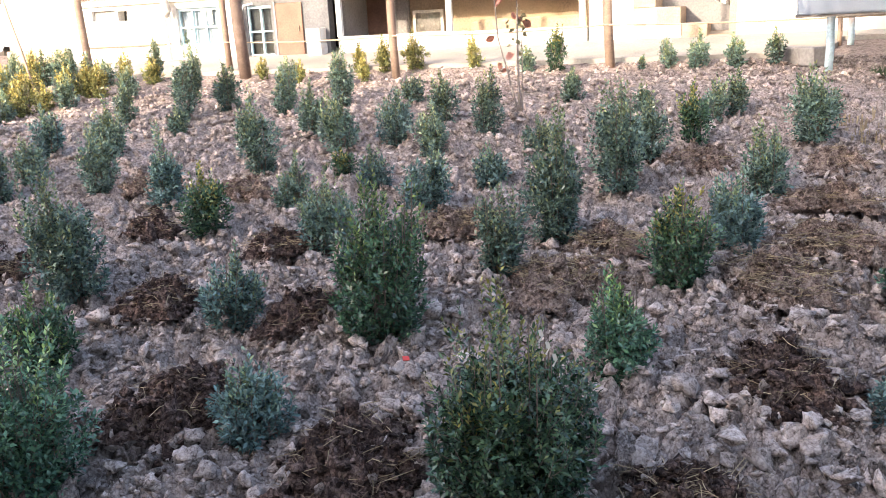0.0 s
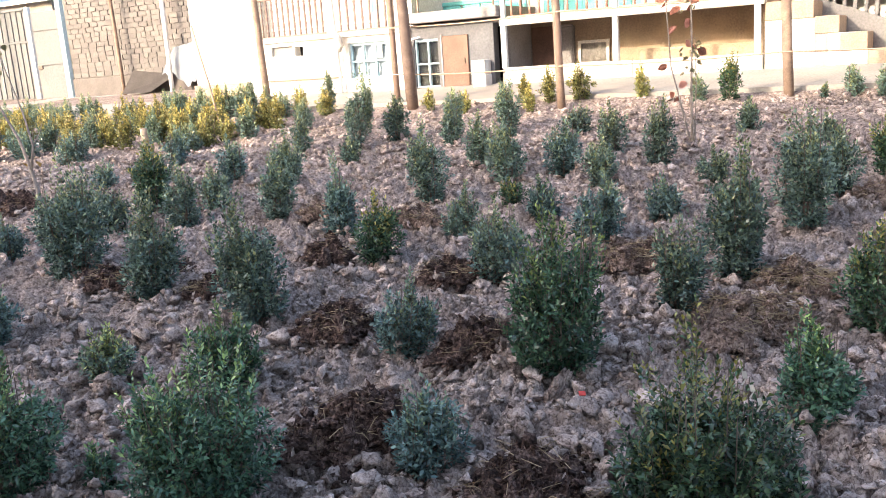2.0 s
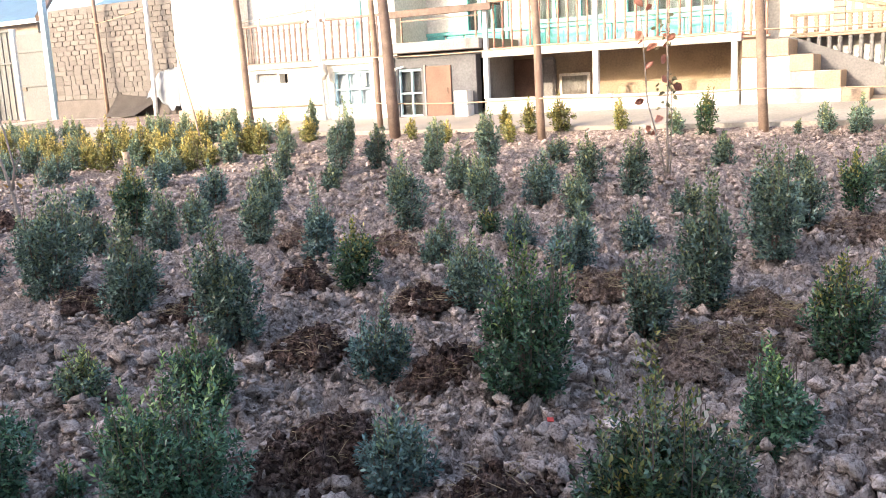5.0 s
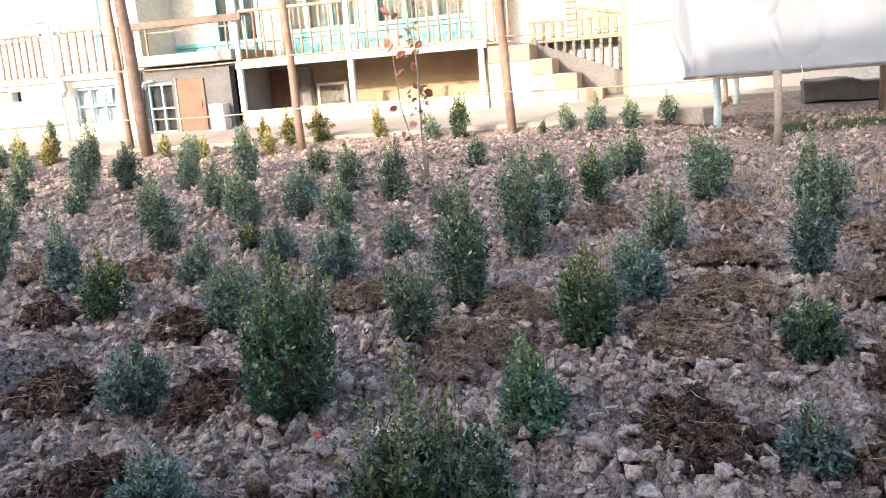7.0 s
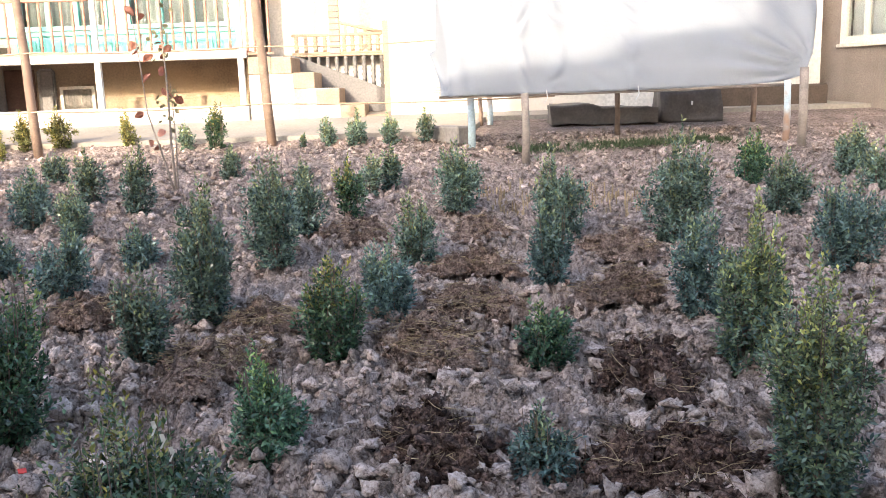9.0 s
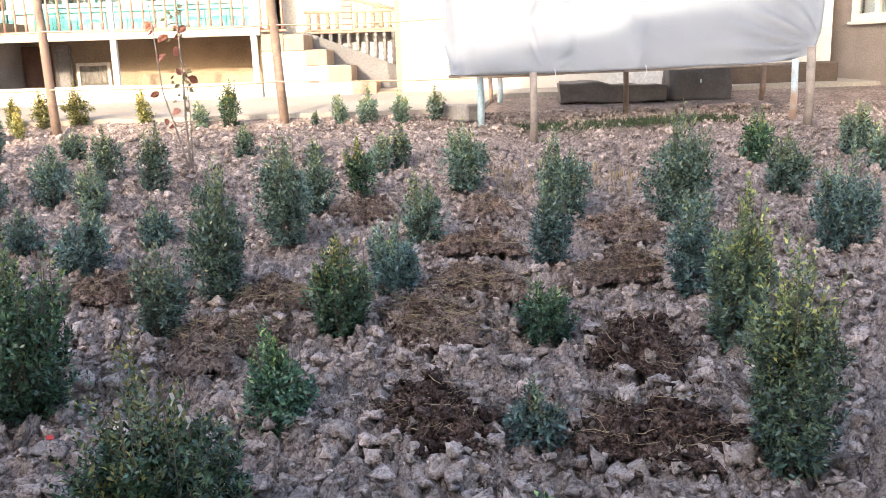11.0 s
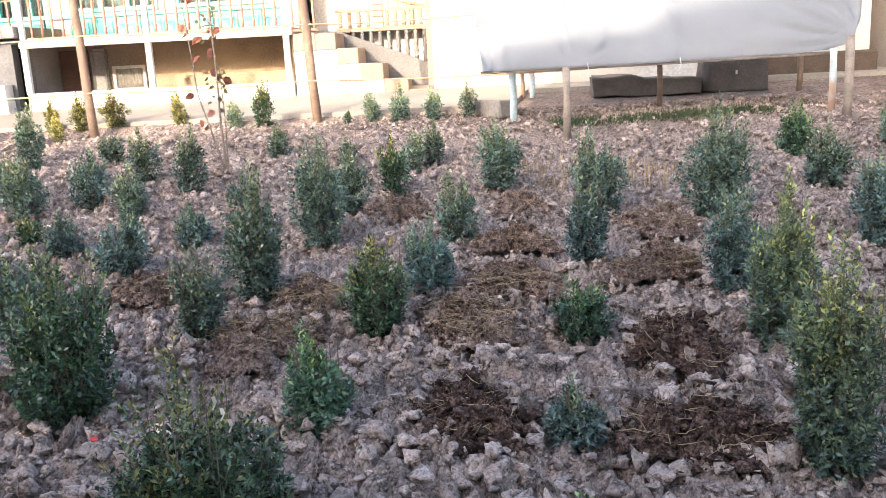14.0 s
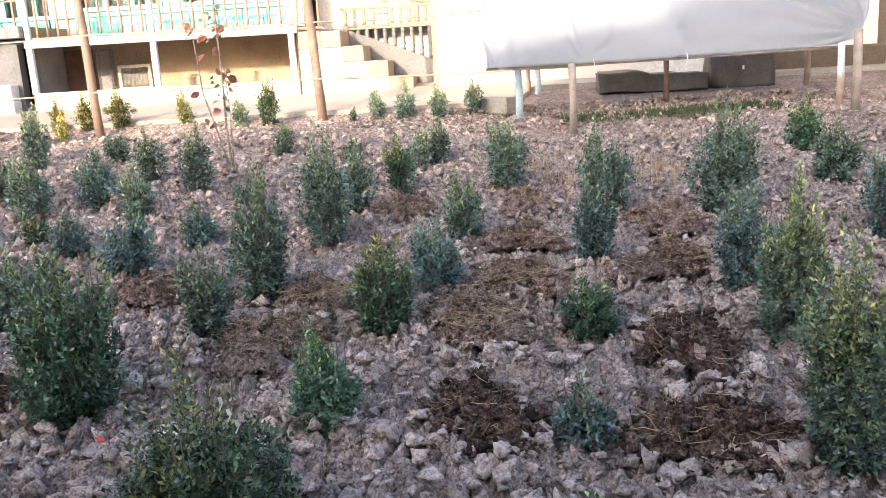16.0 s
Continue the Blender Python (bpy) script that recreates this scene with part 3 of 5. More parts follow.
# ---- shrubs ----
def shrub(x, y, h, w, tint, leaves, rng, group="shrubs planted in the garden", label="", sink=0.03):
    """An upright evergreen shrub: many leafy shoots from one base, taller in the middle."""
    words = {
        "d": "haze-tinted grey-green small-leaved evergreen shrub in soil",
        "g": "dark green small-leaved evergreen shrub in dug soil",
        "y": "evergreen shrub with yellowing upper shoots in dug soil",
        "m": "tall evergreen shrub with pale yellow-green top shoots",
        "s": "young evergreen shrub, yellow-green shoots coloured as if sunlit",
        "b": "bluish-green small-leaved evergreen shrub in dug soil",
        "l": "bright green leafy young evergreen shrub in dug soil",
    }
    base = soil_z(x, y) - sink
    ob = thing("evergreen_shrub", label or words[tint], "shrub", pose(x, y, base), group)
    far = math.hypot(x, y)
    leaf = 0.030 + 0.003 * rng.uniform() + min(0.014, max(0, far - 3.4) * 0.0022)
    seed = Vector(rng.uniform(0, 90, 3))
    lean = rng.normal(0, 0.045, 2)
    bm = bmesh.new()

    def reach(ang, v):
        """The outline: drawn in at the foot, fullest below the middle, ragged towards the top."""
        body = 0.56 + 0.42 * smooth(0.0, 0.55, v) - 0.22 * smooth(0.75, 1.06, v)
        lobes = noise.noise(Vector((math.cos(ang) * 1.7, math.sin(ang) * 1.7, v * 1.6)) + seed) + 0.5 * noise.noise(Vector((math.cos(ang) * 4, math.sin(ang) * 4, v * 5)) + seed)
        return w * 0.5 * body * (0.96 + 0.55 * lobes)

    twigs = []
    for _ in range(max(24, int(leaves * 0.105))):
        ang, v = rng.uniform(0, math.tau), rng.uniform(0, 1) ** 0.88
        rad = reach(ang, v) * (1 - 0.65 * rng.uniform() ** 1.7)
        v *= 0.62 + 0.16 * noise.noise(Vector((math.cos(ang) * 2.5, math.sin(ang) * 2.5, 3.0)) + seed)
        tip = np.array([math.cos(ang) * rad + lean[0] * v * h, math.sin(ang) * rad + lean[1] * v * h, v * h])
        go = np.array([math.cos(ang) * (0.95 - 0.65 * v), math.sin(ang) * (0.95 - 0.65 * v), 0.55 + 0.9 * v]) + rng.normal(0, 0.28, 3)
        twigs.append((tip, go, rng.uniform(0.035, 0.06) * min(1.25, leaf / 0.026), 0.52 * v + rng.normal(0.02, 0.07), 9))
    leaders = [(rng.uniform(0, math.tau), math.sqrt(rng.uniform(0.02, 1.0)), rng.uniform(0.70, 1.0)) for _ in range(max(4, int(10 * w / 0.4)))]
    leaders[0] = (leaders[0][0], 0.25, 1.04)
    for k in range(max(12, int(90 * w / 0.4))):
        ang, rad, most = leaders[k % len(leaders)]
        ang, rad = ang + rng.normal(0, 0.28), abs(rad + rng.normal(0, 0.13))
        top = h * most * (0.62 + 0.40 * rng.beta(1.8, 1.3)) * (1.0 - 0.10 * min(rad, 1.1) ** 3)
        long = min(0.5 * h, rng.uniform(0.12, 0.27) * (0.6 + h))
        end = np.array([math.cos(ang) * rad * w * 0.46 + lean[0] * h, math.sin(ang) * rad * w * 0.46 + lean[1] * h, top])
        go = np.array([math.cos(ang) * rad * 0.42, math.sin(ang) * rad * 0.42, 1.0]) + rng.normal(0, 0.10, 3)
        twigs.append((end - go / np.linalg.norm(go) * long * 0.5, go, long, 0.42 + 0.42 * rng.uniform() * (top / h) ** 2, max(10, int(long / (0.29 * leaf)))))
    for _ in range(max(6, int(16 * w / 0.4))):
        ang, rad = rng.uniform(0, math.tau), rng.uniform(0.1, 0.42) * w
        up = h * rng.uniform(0.6, 0.92)
        line = [(math.cos(ang) * rad * q + lean[0] * u * h, math.sin(ang) * rad * q + lean[1] * u * h, u * up) for u, q in ((0.0, 0.35), (0.35, 0.75), (0.7, 0.95), (1.0, 1.0))]
        tube(line, [0.0042, 0.0034, 0.0024, 0.0012], 4 if far < 5 else 3, bm, caps=False)
    pos, way, youth = [], [], []
    for tip, go, long, age, count in twigs:
        go = go / np.linalg.norm(go)
        side = np.cross(go, rng.normal(size=3))
        side /= np.linalg.norm(side)
        other = np.cross(go, side)
        k = np.arange(count)
        s = (k // 2 * 2 + rng.uniform(-0.3, 0.3, count)) / count
        phi = (k // 2) * 1.57 + (k % 2) * math.pi + rng.normal(0, 0.30, count)
        out = side[None, :] * np.cos(phi)[:, None] + other[None, :] * np.sin(phi)[:, None]
        pos.append(tip + go * ((s - 0.5) * long)[:, None])
        way.append(out * (1.0 - 0.55 * s ** 3)[:, None] + go * (0.45 + 0.75 * s ** 2)[:, None] + rng.normal(0, 0.16, (count, 3)))
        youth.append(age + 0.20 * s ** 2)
        if far < 5 and rng.uniform() < 0.5:
            tube([tip - go * long * 0.6, tip + go * long * 0.45], [0.0016, 0.0009], 3, bm, caps=False)
    pos, way, youth = np.concatenate(pos), np.concatenate(way), np.clip(np.concatenate(youth), 0, 1)
    pos[:, 2] = np.maximum(pos[:, 2], 0.035)
    way /= np.linalg.norm(way, axis=1, keepdims=True)
    n = len(pos)
    flat = np.cross(way, rng.normal(0, 0.55, (n, 3)) + (0, 0, 1.0))
    flat /= np.linalg.norm(flat, axis=1, keepdims=True) + 1e-9
    up = np.cross(flat, way)
    ln = leaf * rng.uniform(0.62, 1.20, (n, 1)) * (1.06 - 0.30 * youth[:, None])
    wd = ln * rng.uniform(0.17, 0.25, (n, 1))
    if far < 3.9:
        v = np.stack([pos, pos + way * ln * 0.55 + flat * wd + up * wd * 0.45, pos + way * ln * 0.55 - flat * wd + up * wd * 0.45, pos + way * ln - up * ln * 0.08, pos + way * ln * 0.5], 1).reshape(-1, 3)
        b = (np.arange(n) * 5)[:, None]
        f = np.concatenate([b + np.array([[0, 1, 4]]), b + np.array([[1, 3, 4]]), b + np.array([[3, 2, 4]]), b + np.array([[2, 0, 4]])])
        reps = 5
    else:
        v = np.stack([pos, pos + way * ln * 0.5 + flat * wd, pos + way * ln * 0.5 - flat * wd, pos + way * ln], 1).reshape(-1, 3)
        b = (np.arange(n) * 4)[:, None]
        f = np.concatenate([b + np.array([[0, 1, 2]]), b + np.array([[1, 3, 2]])])
        reps = 4
    tagged(part("stem", bm, BARK, ob), kind="stuff")
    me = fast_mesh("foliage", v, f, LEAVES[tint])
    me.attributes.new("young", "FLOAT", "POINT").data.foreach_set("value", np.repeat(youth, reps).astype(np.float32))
    part("foliage", me, None, ob)
    return ob


def plant(rows, dense=22500):
    """Shrubs at x, y, of a height, a width and a leaf colour; the leaf count follows the size of the bush."""
    for x, y, h, w, tint in rows:
        # green shrubs beyond 4.3 m take the leaves paled for haze
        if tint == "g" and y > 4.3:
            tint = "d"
        leaf_size = 0.026 + min(0.016, max(0, math.hypot(x, y) - 3.4) * 0.0022)
        shrub(x, y, h * (1.18 if y < 4.3 else 1.27), w * 0.86, tint, int(dense * (1.0 if y < 6.9 else 0.8) * h * (w + 0.05) * (0.026 / leaf_size) ** 1.7), rng)


# the rows nearest the camera's stand
plant([
    (2.46, 2.34, 0.78, 0.45, "m"), (3.05, 3.37, 0.80, 0.39, "m"), (3.27, 4.03, 0.59, 0.37, "b"), (2.20, 3.85, 0.34, 0.33, "l"),
    (1.70, 2.94, 0.30, 0.30, "b"), (0.72, 3.41, 0.44, 0.33, "l"), (-0.31, 3.97, 0.77, 0.55, "g"), (-0.79, 3.15, 0.34, 0.34, "b"),
    (-1.57, 2.82, 0.60, 0.62, "l"), (-1.93, 3.88, 0.42, 0.36, "g"), (-2.69, 4.06, 0.27, 0.30, "m"), (-2.46, 2.95, 0.58, 0.42, "l"),
    (-2.12, 3.01, 0.21, 0.15, "l"), (1.45, 2.37, 0.14, 0.28, "l"),
])
# the middle of the garden
plant([
    (1.22, 4.33, 0.47, 0.38, "y"), (1.69, 4.77, 0.45, 0.34, "b"), (0.31, 4.60, 0.44, 0.34, "g"), (0.71, 5.20, 0.70, 0.41, "g"),
    (1.25, 6.02, 0.69, 0.43, "g"), (1.65, 6.75, 0.43, 0.34, "g"), (2.19, 5.73, 0.49, 0.37, "g"), (2.68, 4.70, 0.45, 0.31, "b"),
    (3.40, 5.82, 0.58, 0.46, "g"), (4.10, 5.36, 0.70, 0.56, "g"), (4.72, 4.38, 0.65, 0.52, "b"), (5.36, 5.66, 0.45, 0.42, "g"),
    (6.04, 6.87, 0.49, 0.37, "l"), (7.18, 6.72, 0.49, 0.42, "g"), (6.78, 5.98, 0.46, 0.39, "g"), (2.98, 6.88, 0.50, 0.46, "g"),
    (-0.12, 5.95, 0.42, 0.39, "b"), (0.39, 6.54, 0.28, 0.31, "b"), (-0.50, 6.72, 0.28, 0.30, "b"), (-0.71, 5.38, 0.43, 0.43, "g"),
    (-1.12, 4.26, 0.47, 0.34, "b"), (-2.13, 4.85, 0.68, 0.46, "g"), (-3.06, 5.31, 0.60, 0.41, "g"), (-4.05, 5.95, 0.76, 0.64, "g"),
    (-4.90, 6.36, 0.37, 0.36, "b"), (-3.73, 4.51, 0.48, 0.38, "b"), (-1.62, 5.85, 0.43, 0.36, "y"), (-2.12, 6.62, 0.60, 0.32, "b"),
    (-1.11, 6.45, 0.38, 0.32, "g"),
])
# the far half
plant([
    (-0.40, 8.27, 0.47, 0.41, "b"), (-0.26, 10.2, 0.28, 0.34, "g"), (0.08, 8.97, 0.44, 0.33, "g"), (-0.04, 7.62, 0.42, 0.33, "g"),
    (0.45, 8.05, 0.50, 0.30, "g"), (1.48, 9.42, 0.33, 0.30, "g"), (2.08, 8.83, 0.28, 0.27, "g"), (2.13, 7.16, 0.42, 0.30, "y"),
    (2.58, 8.18, 0.37, 0.29, "g"), (2.84, 8.30, 0.40, 0.24, "g"), (0.85, 7.55, 0.30, 0.30, "g"), (-2.88, 7.32, 0.50, 0.38, "g"),
    (-4.34, 7.10, 0.47, 0.33, "g"), (-5.58, 9.06, 0.27, 0.35, "b"), (-4.30, 7.75, 0.62, 0.42, "y"), (-3.79, 7.30, 0.56, 0.39, "g"),
    (-3.70, 7.85, 0.41, 0.34, "d"), (-3.95, 8.90, 0.46, 0.37, "b"), (-3.24, 8.54, 0.52, 0.45, "g"), (-3.71, 10.55, 0.46, 0.31, "g"),
    (-2.94, 10.25, 0.77, 0.38, "g"), (-2.78, 9.36, 0.32, 0.28, "g"), (-2.49, 10.6, 0.47, 0.40, "g"), (-1.51, 7.36, 0.58, 0.39, "g"),
    (-1.25, 8.71, 0.47, 0.34, "g"), (-0.91, 8.08, 0.52, 0.41, "g"), (-1.08, 10.3, 0.62, 0.32, "g"), (-0.79, 7.10, 0.23, 0.26, "y"),
    (-1.92, 11.5, 0.42, 0.31, "g"), (-4.64, 8.42, 0.55, 0.48, "g"), (-6.95, 8.60, 0.55, 0.38, "b"), (-7.34, 11.2, 0.42, 0.56, "b"),
    (-5.55, 11.2, 0.38, 0.37, "g"), (-4.87, 11.7, 0.41, 0.37, "g"), (-8.92, 11.5, 0.58, 0.62, "b"), (-8.40, 11.75, 0.43, 0.51, "b"),
    (-5.20, 10.1, 0.40, 0.38, "b"), (-1.70, 9.9, 0.42, 0.30, "g"), (-3.30, 11.6, 0.36, 0.32, "g"), (-4.20, 12.2, 0.34, 0.34, "g"),
])
# a row along the path, young plants in the sun, "s" ones coloured as sunlit
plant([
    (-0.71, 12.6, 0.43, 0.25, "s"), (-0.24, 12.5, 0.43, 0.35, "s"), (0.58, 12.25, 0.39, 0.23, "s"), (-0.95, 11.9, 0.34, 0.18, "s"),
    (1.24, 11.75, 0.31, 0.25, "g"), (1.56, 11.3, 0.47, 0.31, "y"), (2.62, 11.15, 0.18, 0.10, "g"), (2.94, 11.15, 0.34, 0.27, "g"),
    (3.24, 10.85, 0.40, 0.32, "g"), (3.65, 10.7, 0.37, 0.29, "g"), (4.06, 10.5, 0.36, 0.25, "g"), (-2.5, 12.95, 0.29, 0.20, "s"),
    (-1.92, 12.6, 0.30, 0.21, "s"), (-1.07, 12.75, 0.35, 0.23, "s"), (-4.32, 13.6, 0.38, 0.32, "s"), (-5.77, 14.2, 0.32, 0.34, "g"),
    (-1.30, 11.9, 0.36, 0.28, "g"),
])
# young hedge rows near the gate: dark bushes at the back, ones coloured as sunlit before them
for row, (shift, count, step) in enumerate(((0.0, 34, 0.29), (0.85, 38, 0.26), (1.9, 42, 0.245))):
    for k in range(count):
        x = -14.4 + step * k + rng.uniform(-0.12, 0.12)
        y = 11.9 - 0.30 * (x + 6.4) + shift * 1.2 + rng.uniform(-0.22, 0.22)
        if x < -4.9 + 0.35 * row and rng.uniform() < 0.9:
            tall, wide_ = rng.uniform(0.44, 0.70), rng.uniform(0.24, 0.36)
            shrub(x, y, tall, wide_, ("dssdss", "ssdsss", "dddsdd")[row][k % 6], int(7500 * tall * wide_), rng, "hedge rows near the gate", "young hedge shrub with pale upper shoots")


front = shrub(0.18, 2.54, 0.90, 0.47, "y", 18500, rng)
dry = bmesh.new()
for k in range(6):
    c = Vector((0.075 + 0.009 * k + 0.005 * (-1) ** k, -0.25 - 0.004 * k, 0.80 - 0.017 * k))
    q = [dry.verts.new(c + Vector(o)) for o in ((-0.007 * (-1) ** k, 0, 0.010), (0.003, -0.004, 0.012), (0.008 * (-1) ** k, -0.005, -0.006), (-0.003, -0.002, -0.010))]
    dry.faces.new(q)
bmesh.ops.solidify(dry, geom=dry.faces[:], thickness=0.001)
part("dry_sprig", dry, CREAM, front, "pale withered sprig")

# ---- manure heaps ----
def heap(x, y, w, dark, straws, rng):
    """A forkful of manure tipped on the soil: loose lumps and crumbs with bits of straw, thin and torn at the edge."""
    w *= 0.84 if dark else 1.1
    h = w * rng.uniform(0.10, 0.17) * (1.0 if dark else 0.6)
    z = ground_z(x, y) - 0.01
    mat = MANURE if dark else MANURE_DRY
    ob = thing("manure_heap", "dark moist crumbly manure heap on dug soil" if dark else "dry brown manure heap with loose straw on soil", "manure", pose(x, y, z), "manure heaps in the garden")
    seed = rng.uniform(0, 90)
    long_way = rng.uniform(0, math.pi)
    rings, sides = 22, 56
    verts, faces = [(0, 0, h)], []

    def surface(r, a):
        edge = w * 0.52 * (1 + 0.75 * noise.fractal(Vector((math.cos(a) * 1.5, math.sin(a) * 1.5, seed)), 0.9, 2.0, 3)) * (1 + 0.25 * math.cos(2 * (a - long_way)))
        edge = max(edge, 0.22 * w)
        px, py = math.cos(a) * r * edge, math.sin(a) * r * edge
        hump = h * (1 - r ** 1.5)
        wob = noise.fractal(Vector((px * 9, py * 9, seed)), 1.0, 2.0, 4)
        pz = hump * (1 + 0.5 * noise.noise(Vector((px * 5, py * 5, seed)))) + 0.09 * wob * (1 - r ** 4) + 0.03 * noise.noise(Vector((px * 28, py * 28, seed))) + 0.016 * noise.noise(Vector((px * 55, py * 55, seed))) - 0.06 * r ** 3
        return px, py, pz

    for i in range(1, rings + 1):
        for k in range(sides):
            verts.append(surface(i / rings, k * math.tau / sides))
    for k in range(sides):
        faces.append((0, 1 + k, 1 + (k + 1) % sides))
    for i in range(rings - 1):
        for k in range(sides):
            a, b = 1 + i * sides + k, 1 + i * sides + (k + 1) % sides
            faces.append((a, a + sides, b + sides, b))
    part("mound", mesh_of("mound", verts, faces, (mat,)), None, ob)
    count = int(220 + 1300 * w) if y < 5 else int(110 + 450 * w)
    pl = []
    for _ in range(count):
        r, a = math.sqrt(rng.uniform(0, 1.0)) * (1 + abs(rng.normal(0, 0.22))), rng.uniform(0, math.tau)
        px, py, pz = surface(min(r, 1.0), a)
        px, py = px * max(1, r), py * max(1, r)
        low = soil_z(x + px, y + py) - z
        pl.append((px, py, max(pz, low) + rng.uniform(-0.004, 0.014)))
    v, f = spread(small_chunks, pl, 0.009 + 0.045 * rng.uniform(0, 1, count) ** 2.4, rng)
    tagged(part("crumb_layer", fast_mesh("crumb_layer", v, f, mat), None, ob), kind="stuff")
    lumps = []
    for _ in range(int(110 * w / 0.5)):
        r, a = math.sqrt(rng.uniform(0, 1.25)), rng.uniform(0, math.tau)
        px, py, pz = surface(min(r, 1.0), a)
        px, py = px * max(1, r), py * max(1, r)
        lumps.append((px, py, max(pz, soil_z(x + px, y + py) - z) + 0.008))
    v, f = spread(mid_chunks, lumps, rng.uniform(0.035, 0.11, len(lumps)) * (0.8 if y > 4 else 1), rng)
    tagged(part("lump_layer", fast_mesh("lump_layer", v, f, mat), None, ob), kind="stuff")
    bm = bmesh.new()
    for _ in range(int(60 + 260 * w) if y < 5.6 else 30):
        px, py, pz = surface(math.sqrt(rng.uniform(0, 1)), rng.uniform(0, math.tau))
        d = Vector((rng.normal(), rng.normal(), rng.normal() * 0.5)).normalized() * rng.uniform(0.01, 0.035)
        c = Vector((px, py, max(pz, 0) + 0.008))
        tube([c - d, c + d], [0.0022, 0.0016], 3, bm)
    tagged(part("fibre_layer", bm, FIBRE, ob), kind="stuff")
    for _ in range(2):
        px, py, pz = surface(rng.uniform(0.75, 1.0), rng.uniform(0, math.tau))
        s = rng.uniform(0.035, 0.085)
        part("clod", clod_meshes[rng.integers(14)], None, ob, "dry grey-brown clod", Matrix.LocRotScale((px, py, max(pz, 0.0) + s * 0.25), Euler(rng.uniform(0, 6, 3)), (s, s * 0.85, s * 0.7)))
    if straws:
        bm = bmesh.new()
        for _ in range(straws):
            r, a = math.sqrt(rng.uniform(0, 1)), rng.uniform(0, math.tau)
            px, py, pz = surface(r, a)
            ln, yaw, tip = rng.uniform(0.04, 0.19), rng.uniform(0, math.tau), rng.uniform(-0.25, 0.3)
            d = Vector((math.cos(yaw), math.sin(yaw), tip)) * ln * 0.5
            c = Vector((px, py, max(pz, 0) + 0.018))
            bend = Vector(rng.normal(0, 0.008, 3))
            tube([c - d, c + bend, c + d], [0.0016, 0.0019, 0.0013], 3, bm)
        tagged(part("straw", bm, STRAW, ob, "pale dry straw"), kind="stuff")
    return ob


for x, y, w in [
    (-1.56, 4.59, 0.51),
    (-0.71, 4.23, 0.46),
    (-1.15, 3.38, 0.60),
    (-0.36, 2.84, 0.60),
    (0.75, 2.5, 0.40),
    (-2.01, 5.93, 0.4),
    (-1.02, 5.35, 0.38),
    (-3.59, 5.64, 0.4),
    (-2.68, 5.3, 0.33),
    (1.31, 3.20, 0.60),
    (2.11, 2.69, 0.57),
    (2.51, 3.46, 0.55),
    (-6.36, 8.4, 0.74),
    (-5.71, 6.98, 0.42),
    (-3.19, 5.71, 0.41),
    (-3.54, 5.62, 0.37),
]:
    heap(x, y, w, True, 34, rng)
for x, y, w in [
    (0.66, 4.47, 0.59),
    (0.24, 5.53, 0.31),
    (-1.56, 6.77, 0.36),
    (-2.44, 7.2, 0.36),
    (1.69, 4.17, 0.5),
    (0.64, 4.46, 0.34),
    (2.18, 4.62, 0.43),
    (2.5, 5.36, 0.46),
    (2.88, 6.2, 0.44),
    (3.1, 4.51, 0.48),
    (3.6, 5.27, 0.52),
    (0.12, 5.47, 0.4),
    (0.98, 4.89, 0.35),
    (1.93, 6.51, 0.35),
]:
    heap(x, y, w, False, 150 if y < 5 else 50, rng)


# ---- the house ----
house = thing("house", "whitewashed house with raised veranda, railings and low basement", "house", HOUSE)


def hpart(name, bm, mat, label="", parent=None):
    return part(name, bm, mat, parent or house, label)


hpart("basement_wall", wall_with_openings(-12.6, -7.3, 0.85, 2.0, 0, 0.25, [(-9.91, -9.70, 1.72, 1.90), (-8.62, -7.75, 1.22, 1.88), (-10.5, -9.96, 1.74, 1.92)]), WHITEWASH, "whitewashed basement wall")
hpart("vent", box(-9.93, -9.68, 0.18, 0.22, 1.70, 1.92), DARK, "dark panel behind the vent opening")
hpart("niche", box(-10.52, -9.94, 0.07, 0.11, 1.72, 1.94), GREY_PLASTER, "grey plastered niche")
hpart("ledge", box(-10.7, -8.8, -0.05, -0.003, 1.255, 1.285, 0.008), STEP)
hpart("plinth", box(-12.62, -11.1, -0.10, -0.003, 0.9, 1.27, 0.02), STEP, "bare brick plinth")
hpart("corner_wall", box(-12.6, -10.78, 0, 0.25, 2.0, 4.6), WHITEWASH)
hpart("side_wall", box(-12.6, -12.35, 0.25, 6.0, 0.85, 4.6), WHITEWASH)
hpart("veranda_edge", box(-10.78, -7.3, -0.06, 0.25, 2.0, 2.09, 0.01), WHITEWASH)
hpart("veranda_floor", box(-10.78, -7.3, 0.25, 1.5, 2.0, 2.085), STEP)
hpart("upper_wall", box(-12.3, -7.35, 0.30, 0.5, 2.09, 4.6), WHITEWASH)
hpart("jamb", box(-8.2, -8.08, 0.25, 0.298, 2.09, 4.6, 0.008), TURQUOISE, "turquoise door jamb")
hpart("veranda_return", box(-7.45, -7.35, 0.5, 1.5, 2.09, 4.6), WHITEWASH)
hpart("upper_wall", wall_with_openings(-8.4, -1.2, 2.0, 4.6, 1.5, 1.75, [(-6.5, -5.6, 2.12, 3.9), (-5.2, -3.7, 2.55, 3.9), (-3.4, -1.7, 2.55, 3.9)]), WHITEWASH)
hpart("roof", box(-12.9, 7.9, -0.25, 6.2, 4.6, 4.78, 0.02), STEP, "plain flat roof edge")
hpart("rear_wall", box(-12.6, 7.72, 5.8, 6.0, 0.85, 4.6), WHITEWASH)
hpart("room_floor", box(-12.3, -1.2, 1.76, 5.7, 1.95, 2.02), STEP)
